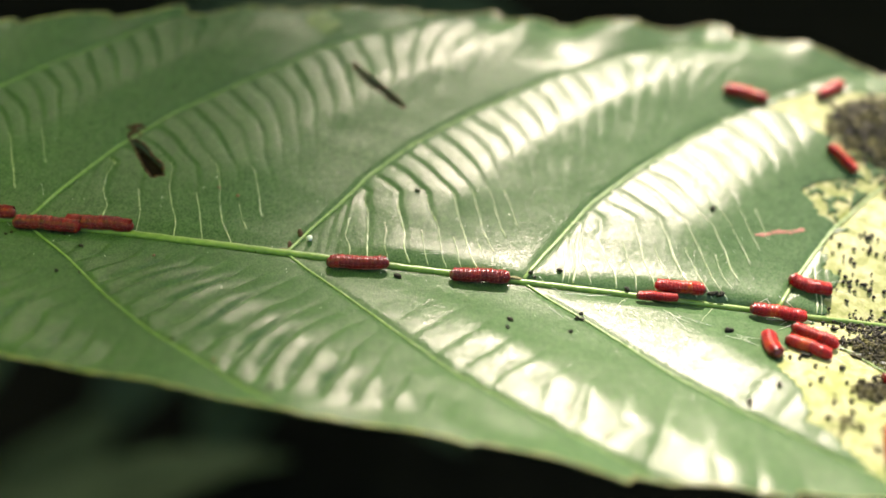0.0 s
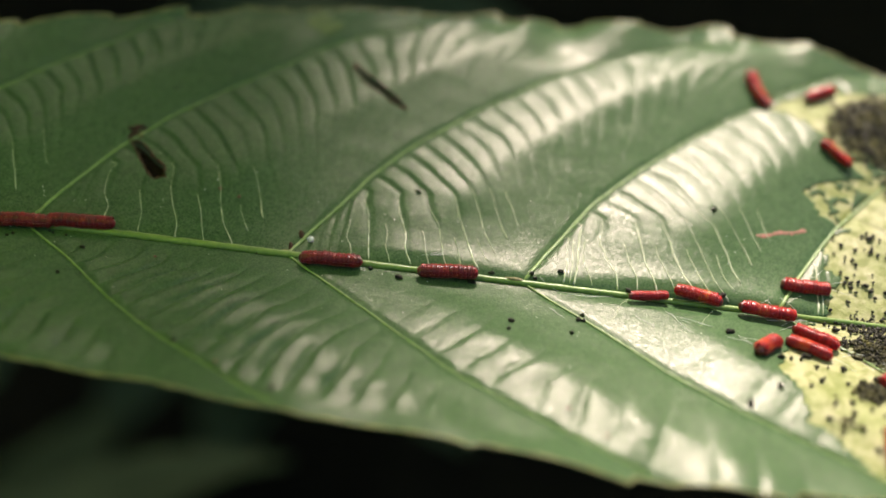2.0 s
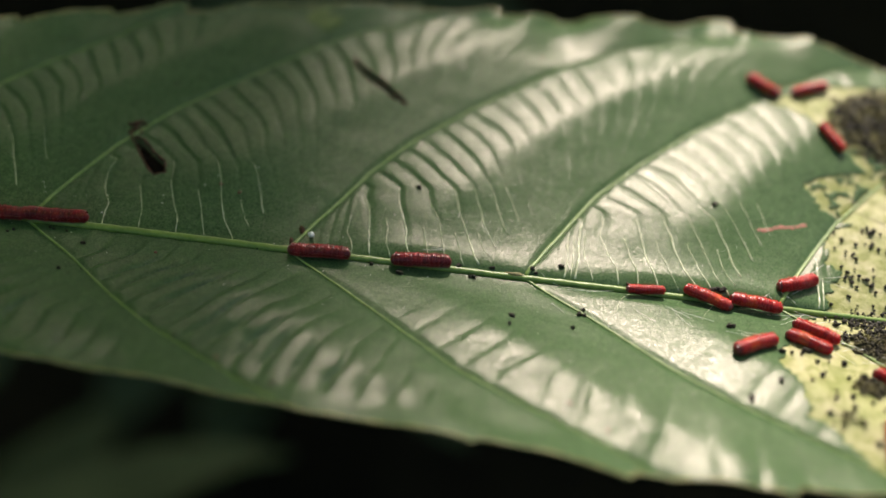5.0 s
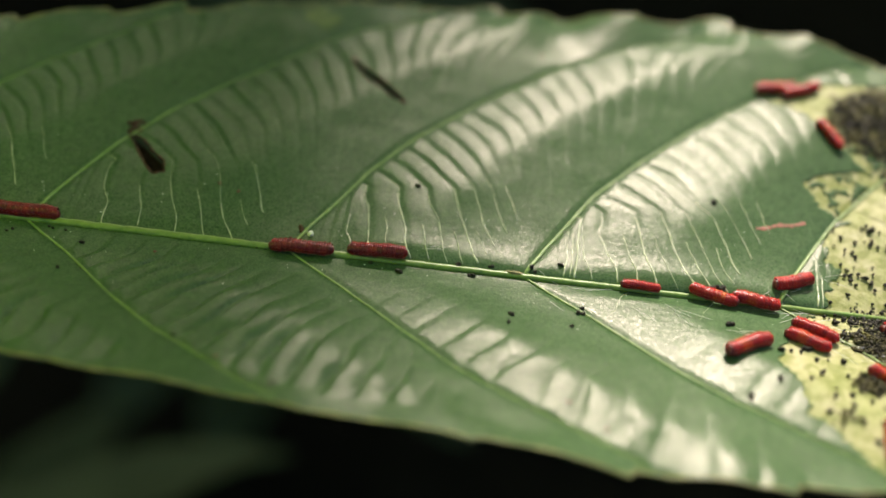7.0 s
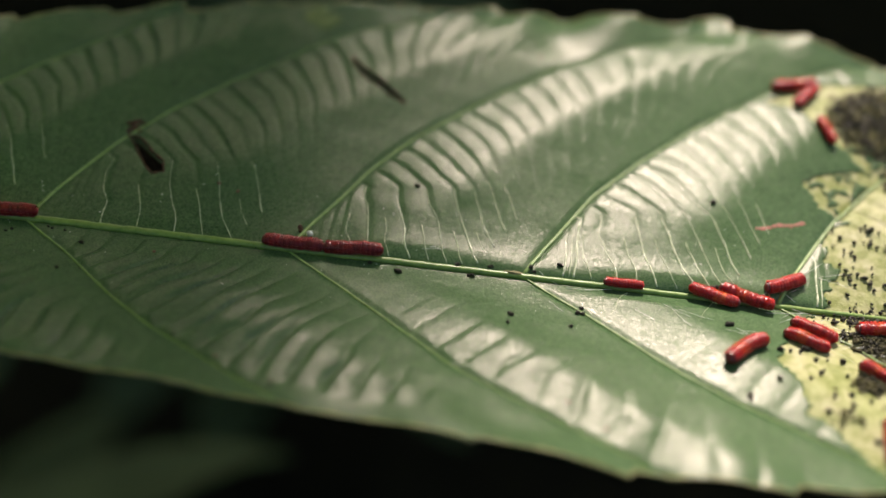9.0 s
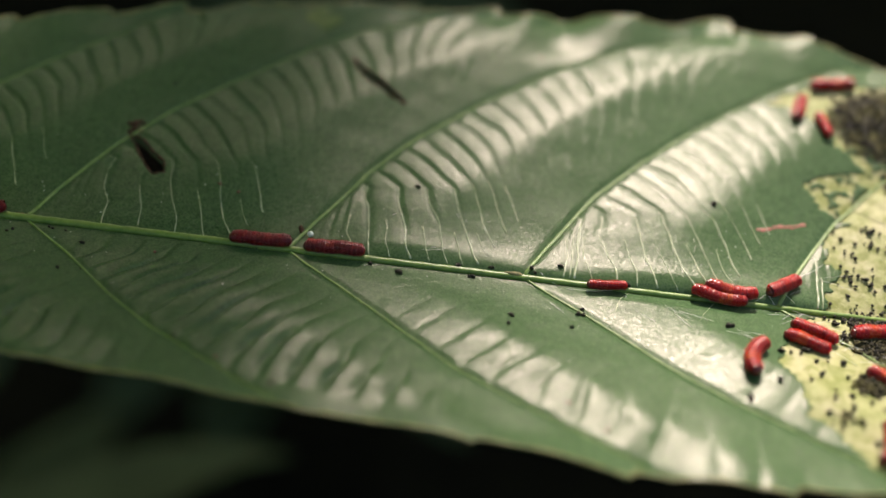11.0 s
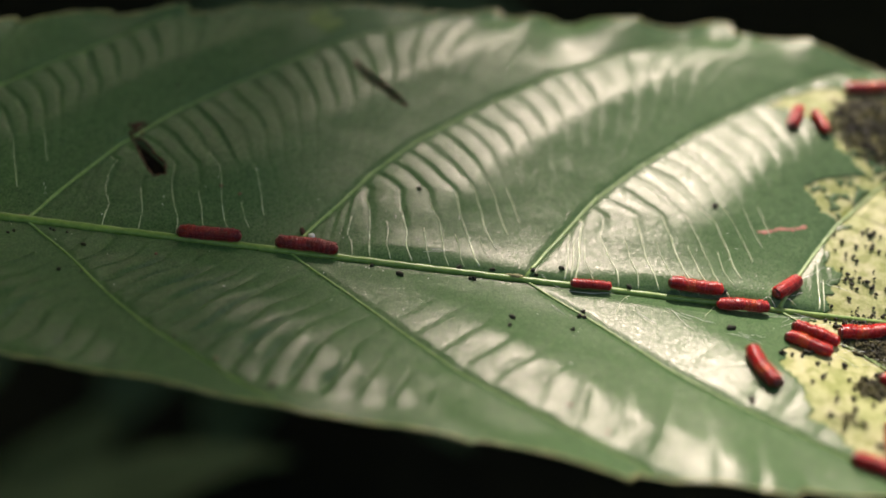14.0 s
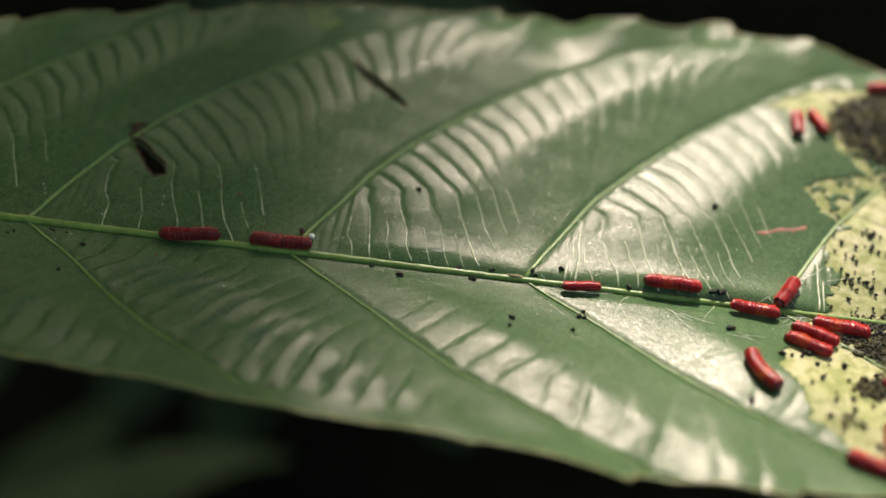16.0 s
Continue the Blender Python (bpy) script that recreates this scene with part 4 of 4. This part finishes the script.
# lift, then seconds, place along and across the leaf (mm), heading and bend (degrees), length (mm)
CATERPILLARS = [
    (1, [(0, -65.28, 0.048, -179.2, 0, 8.4), (1.5, -69.55, 0.033, -176.8, 0, 8.5), (16, -92, -1.647, -173, 0, 8.2)]),
    (1, [(0, -55.25, -1.13, -177.1, 5, 8.8), (1.5, -58.91, -0.78, -172.6, 0, 8.5), (3.5, -61.19, -1.04, -173.4, 0, 8.8), (6.3, -66.98, -0.423, -173.9, 0, 8.3), (9, -73.18, -0.642, -172, 0, 8.3), (16, -92, -1.056, -173, 0, 8.1)]),
    (1, [(0, -48.32, 0.28, -176.5, 0, 9.1), (1.5, -50.73, 0.34, -175.2, 0, 9), (3.5, -52.35, 0.3, -175.1, 0, 9.1), (4.2, -53.43, 0.18, -175.1, 0, 8.9), (7, -59.38, 0.41, -178.8, 0, 9.2), (9, -62.34, 0.11, -176.6, 0, 9), (11.3, -67.84, -0.09, -172.5, 0, 8.6), (16, -79.81, -0.444, -172.7, 0, 8.5)]),
    (1, [(0, -11.16, -1.28, -172.5, 0, 8), (1.5, -14.54, -1.08, -176.3, 3, 8.2), (3.5, -15.75, -0.94, -176.4, 4, 8.2), (4.2, -16.17, -0.86, -176.4, 0, 8.2), (6.3, -18.46, -0.38, -176.7, 0, 8), (7, -19.32, -0.33, -177.3, 5, 8.5), (9, -20.55, 0.33, -180.6, 5, 8.1), (11.3, -25.94, 0.34, -177.1, 0, 8.1), (12.5, -28.44, 0.39, -179.1, 5, 8.2), (14.5, -33.88, 0.46, -176.8, 5, 8.5), (16, -35.31, -0.06, -171.4, -6, 7.8)]),
    (1, [(0, 5.22, -0.89, -173.5, 0, 7.8), (1.5, 1.37, -0.85, -173.6, 0, 7.8), (3.5, -0.47, -0.39, -174.5, 0, 7.9), (4.2, -1.63, -0.3, -174.1, 0, 7.8), (6.3, -6.42, 0.23, -177.1, 0, 7.8), (7, -9.02, 0.37, -179.4, 0, 7.8), (9, -12.31, 0.42, -177.2, 0, 7.9), (11.3, -15.27, 0.36, -179.9, 0, 8), (12.5, -16.56, 0.49, -179, 4, 8.1), (14.5, -19.96, 0.7, -181.7, 4, 8.3), (16, -22.66, 0.76, -178.3, 0, 8.2)]),
    (1, [(0, 28.35, -0.64, -174.3, 0, 5.5), (1.5, 27.63, -0.64, -171.8, 0, 5.4), (2, 27.08, -0.53, -169.1, 0, 5.3), (3.5, 27.04, -0.8, -169.3, 0, 5), (4.2, 26.92, -0.72, -169.4, 0, 5.1), (6.3, 26.09, -0.09, -182.3, 0, 5.1), (7, 26.02, -0.06, -182, 0, 5.2), (8, 24.93, -0.04, -181.9, 0, 5.3), (9, 23.92, 0.01, -179.4, 0, 5.3), (11.3, 21.51, -0.55, -173.4, 0, 5.3), (12.5, 20.89, -0.17, -176.4, 0, 5.2), (13.5, 19.89, -0.36, -177.7, 0, 5.3), (14.5, 19.18, -0.37, -178.9, 0, 5.4), (16, 18.29, -0.81, -172.1, 0, 5.1)]),
    (1, [(0, 30.98, 0.93, 0.8, 0, 6.6), (1.5, 33.13, 0.33, -8.6, -15, 6.2), (2, 33.23, 0.36, -11.3, -20, 6.3), (3.5, 34.25, -0.23, -19, -10, 6.6), (4.2, 34.21, -0.51, -22.4, -15, 6.5), (6.3, 35.13, -0.58, -21.4, 15, 6.8), (7, 35.23, -0.5, -16.1, 20, 6.5), (8, 35.3, -0.43, -15.6, 20, 6.4), (9, 35.35, -0.49, -17, 20, 6.8), (11.3, 36.27, -0.34, -9.6, 25, 7.4), (12.5, 37.95, -0.5, -6.8, 10, 6.9), (13.5, 38.4, -0.72, 8.1, 0, 7.3), (14.5, 39.36, -1.23, 0.2, 0, 6.6), (16, 40.33, -1.36, -5.5, 0, 6.4)]),
    (1, [(0, 43.63, -0.99, 178, 0, 7.4), (1.5, 42.45, -0.68, 178.5, 0, 7.2), (2, 42.12, -0.87, 175.3, 0, 7.5), (3.5, 41.09, -0.95, 174.8, 0, 7), (4.2, 40.62, -0.84, 174.9, 0, 7.1), (6.3, 40.59, -0.58, 167.9, -10, 6), (7, 40.68, -0.54, 170.5, -10, 6.1), (8, 40.02, 0.01, 163.9, -15, 7.6), (9, 39.57, -0.08, 163, -10, 7.4), (11.3, 37.1, 0.65, 175.8, -40, 6.9), (12.5, 35.46, 1.09, 181.6, 0, 7.4), (13.5, 33.69, 0.87, 178.3, 0, 7.1), (14.5, 31.93, 1.04, 177, 0, 7.3), (16, 29.86, 1.07, 177.6, 0, 7.6)]),
    (0, [(0, 47.66, 4.29, 169.1, -45, 5.7), (1.5, 47.19, 4.07, 179.2, -25, 6.6), (2, 46.98, 4.22, 180.8, -20, 6.6), (3.5, 46.73, 3.96, 197.4, -20, 6.2), (4.2, 46.22, 3.52, 204.3, -25, 5.8), (6.3, 45.58, 3.77, 207.1, -15, 6.1), (7, 45.37, 3.5, 205.1, -15, 5.9), (8, 44.77, 3.36, 209.8, -15, 5.9), (9, 44.42, 2.89, 210, -20, 6), (11.3, 44.13, 2.76, 219.2, -10, 5.1), (12.5, 44.26, 2.97, 220, -10, 4.9), (13.5, 44.39, 3.04, 222.8, -10, 4.6), (14.5, 44.44, 2.85, 232.3, -15, 4.8), (16, 44.47, 2.18, 243.7, -15, 5.2)]),
    (0, [(0, 42.13, -8.4, -80.9, 20, 4.7), (1.5, 41.83, -7.79, -120, 20, 4.2), (2, 41.57, -8.54, -127.9, 20, 4.5), (3.5, 41.12, -8.5, -140.5, 0, 6.1), (4.2, 40.51, -9.18, -145.5, 0, 6.4), (6.3, 39.36, -10.58, -137.1, 25, 7.2), (7, 39.11, -10.57, -142.5, 15, 7.3), (8, 38.16, -10.93, -144.4, 0, 8.1), (9, 38.8, -11.34, -131.6, 25, 7.7), (11.3, 39.54, -12.49, -100.2, 75, 7.2), (12.5, 39.57, -12.81, -84, 35, 6.9), (13.5, 40.3, -13.69, -66.1, 35, 6.9), (14.5, 40.23, -14.27, -64.6, 35, 6.7), (16, 40.24, -14.61, -60.8, 35, 6.6)]),
    (0, [(0, 46.86, -7.47, 155.5, 0, 5.8), (7, 46.6, -7.48, 153.3, 0, 5.8), (16, 46.56, -7.51, 154.1, 0, 6)]),
    (0.4, [(0, 47.85, -4.86, 154.2, 0, 6), (7, 47.72, -5.02, 151.9, 0, 6.1), (16, 47.62, -4.95, 155.3, 0, 6)]),
    (0, [(0, 70.26, -2.42, -173.6, 0, 6.8), (4.2, 64.73, -2.01, -173.8, 0, 6.9), (7, 59.03, -2.77, -173, 0, 6.9), (8, 57.2, -3.32, -170.1, 10, 7.2), (9, 56.13, -3.31, -174, 0, 6.9), (11.3, 55.26, -3.75, -165.3, -15, 7.1), (12.5, 54.42, -3.98, -162.6, -20, 7.2), (13.5, 54.25, -3.49, -162.7, -20, 7.4), (14.5, 53.13, -3.51, -173.7, -10, 7.1), (16, 51.02, -2.76, -193.3, -10, 7.1)]),
    (0, [(0, 57.56, -12.49, 148.7, 0, 5.4), (3.5, 56.33, -13.24, 147.8, 0, 5.3), (6.3, 55.81, -13.23, 147.8, 0, 5.3), (8, 55.12, -12.65, 140.7, 0, 5.6), (9, 54.72, -12.58, 144.1, 0, 5.5), (11.3, 55.64, -13.15, 147.8, 0, 5.4), (12.5, 56.21, -13.44, 148.4, 0, 5.4), (16, 57, -14.18, 151.1, 0, 5.3)]),
    (0, [(0, 60.88, -26.01, 160.7, 0, 5.6), (9, 57.53, -27.19, 160.8, 0, 5.4), (11.3, 55.02, -27.49, 163.6, 0, 5.5), (12.5, 53.87, -28.16, 163.8, 0, 5.5), (14.5, 52.07, -27.7, 160.1, 0, 5.7), (16, 51.83, -27.66, 158.4, 0, 5.7)]),
    (0, [(0, 54.46, -24.36, 88.4, 0, 6.3), (7, 54.33, -24.54, 88.5, 0, 6.3), (16, 54.29, -24.57, 88.5, 0, 6.3)]),
    (0, [(0, 38.2, 40.4, -6.3, -10, 6.8), (0.8, 38.64, 41.83, -42, 20, 7.4), (1.5, 39.59, 41.66, -63.4, 35, 7.3), (2.8, 39.54, 41.69, -66.2, 30, 7.7), (3.5, 40.42, 41.6, -78, 25, 6), (4.2, 40.37, 41.54, -65.5, 15, 5.2), (6.3, 41.58, 41.15, 14.9, 0, 6.3), (7, 42.46, 40.91, 5.8, -10, 6.2), (9, 45.33, 41.81, 10.1, 0, 7.1), (11.3, 51.42, 42.58, 6.1, 0, 6.8), (12.5, 53.47, 42.69, 9.2, 0, 7), (14.5, 56.08, 42.73, 7.2, 0, 7), (16, 58.65, 43.04, 4.2, 0, 6.9)]),
    (0, [(0, 50.59, 42.73, -136.5, 0, 5.6), (1.5, 49.13, 41.89, -142.2, 0, 5.5), (3.5, 48.49, 41.74, -156.7, 0, 5.7), (7, 46.22, 40.58, -155.1, 0, 6.7), (8.6, 46.57, 39.5, -133.6, 0, 6.2), (9, 46.97, 39.23, -123, 10, 6.4), (11.3, 45.71, 36.17, -98.5, 0, 5.7), (12.5, 45.65, 35.81, -94.7, 0, 5.3), (14.5, 45.09, 34.45, -105.8, 0, 5.4), (16, 45.31, 33.42, -87, 0, 5.6)]),
    (0, [(0, 52.01, 27.99, 136.7, 0, 5.6), (1.5, 50.98, 28.61, 142.7, 0, 5.6), (3.5, 50.68, 29.54, 125.2, 0, 5.5), (4.2, 50.37, 30.12, 126.7, 0, 5.4), (7, 50.04, 30.83, 125.9, 0, 5.9), (9, 49.64, 31.57, 114, 0, 5.2), (12.5, 48.75, 33.66, 109.8, 0, 4.7), (16, 48.19, 34.07, 114.1, 0, 5.3)]),
]
RADIUS = [0.95, 0.95, 0.95, 0.92, 0.92, 0.62, 0.82, 0.85, 0.9, 0.95, 0.88, 0.85, 0.92, 0.9, 0.9, 0.9, 0.92, 0.85, 0.75]


def build_caterpillars():
    made = []
    for n, ((lift, rows), r) in enumerate(zip(CATERPILLARS, RADIUS)):
        # those that start in the sunny half get the lit colours, others the shaded
        bright = rows[0][1] > 15
        label = "warty glossy caterpillar painted in its sunlit orange-red" if bright else "warty caterpillar with shade painted into its red"
        label += " on the midrib" if lift else " on the leaf blade"
        body = tagged(new("caterpillar"), label, "caterpillar", "caterpillars")
        mean = sum(k[5] for k in rows) / len(rows)
        ln = mean / SEGMENTS
        skin = RED if bright else RED_SHADED
        red = segment_mesh("body_ring", skin, r * MM, ln * MM)
        glow = segment_mesh("body_ring", BACKLIT_ORANGE, r * MM, ln * MM)
        head_me = ball_mesh("head", HEAD, 0.26 * r * 1.9 * MM, 0.82 * r * MM, 0.74 * r * MM)
        tail_me = ball_mesh("tail_plate", skin, 0.42 * r * MM, 0.74 * r * MM, 0.66 * r * MM)
        foot_me = ball_mesh("foot", FOOT, 0.16 * r * MM, 0.18 * r * MM, 0.34 * r * MM, 1)
        rings = []
        for i in range(SEGMENTS):
            ob = new("body_ring", glow if i in (6, 7, 8) and bright and n % 3 != 2 else red)
            ob.parent = body
            taper = (0.92, 0.98, 1, 1, 1, 1, 1, 1, 1, 1, 0.99, 0.93)[i]
            taper *= 1 + 0.03 * _m.sin(2.3 * i + 1.7 * n) + 0.015 * _m.sin(5.1 * i + n)
            ob.scale = (1, taper, taper)
            rings.append(ob)
            if i in (0, 3, 4, 5, 6, 9, 10, 11):
                for side in (-1, 1):
                    foot = new("foot", foot_me)
                    foot.parent = ob
                    foot.location = (0, side * 0.42 * r * MM, -0.62 * r * MM)
        cap = new("head", head_me)
        cap.parent = rings[-1]
        cap.location = (0.62 * ln * MM, 0, -0.10 * r * MM)
        plate = new("tail_plate", tail_me)
        plate.parent = rings[0]
        plate.location = (-0.5 * ln * MM, 0, -0.08 * r * MM)
        made.append((body, rings, lift, rows, r))
    return made


caterpillars = build_caterpillars()


def body_pose(s, w, heading, lift, r):
    h = float(smooth_height(s, w))
    p = Vector(to_world(s, w, h + 0.62 * r + 0.42 * lift).tolist())
    e = 2.0
    dx = Vector((to_world(s + e, w, smooth_height(s + e, w)) - to_world(s - e, w, smooth_height(s - e, w))).tolist()).normalized()
    dy = Vector((to_world(s, w + e, smooth_height(s, w + e)) - to_world(s, w - e, smooth_height(s, w - e))).tolist()).normalized()
    nz = dx.cross(dy).normalized()
    a = radians(heading)
    vx = dx * _m.cos(a) + dy * _m.sin(a)
    vx = (vx - nz * vx.dot(nz)).normalized()
    return Matrix.Translation(p) @ Matrix((vx, nz.cross(vx), nz)).transposed().to_4x4()


def smooth_height(s, w):
    """The surface as a body of some millimetres feels it."""
    k = 0.0
    for a, b in ((0, 0), (1.5, 0), (-1.5, 0), (0, 1.2), (0, -1.2)):
        k = k + height(s + a, w + b)
    return k / 5


def motions():
    walk(bough, [(t, pose(x, 0, 0)) for t, x in BOUGH_SWAY])
    walk(twig, [(t, pose(x, 0, 0)) for t, x in TWIG_SWAY])
    for body, rings, lift, rows, r in caterpillars:
        walk(body, [(t, body_pose(s, w, heading, lift, r)) for t, s, w, heading, bend, length in rows])
        for i, ring in enumerate(rings):
            keys = []
            for t, s, w, heading, bend, length in rows:
                x, y, a = chain(length * 0.92, bend)[i]
                z = 0.16 * r * max(0.0, _m.sin(2 * _m.pi * (1.3 * i / SEGMENTS - 0.45 * t) + 2.1 * s))
                keys.append((t, pose(x * MM, y * MM, z * MM, 0, 0, _m.degrees(a))))
            walk(ring, keys)


motions()
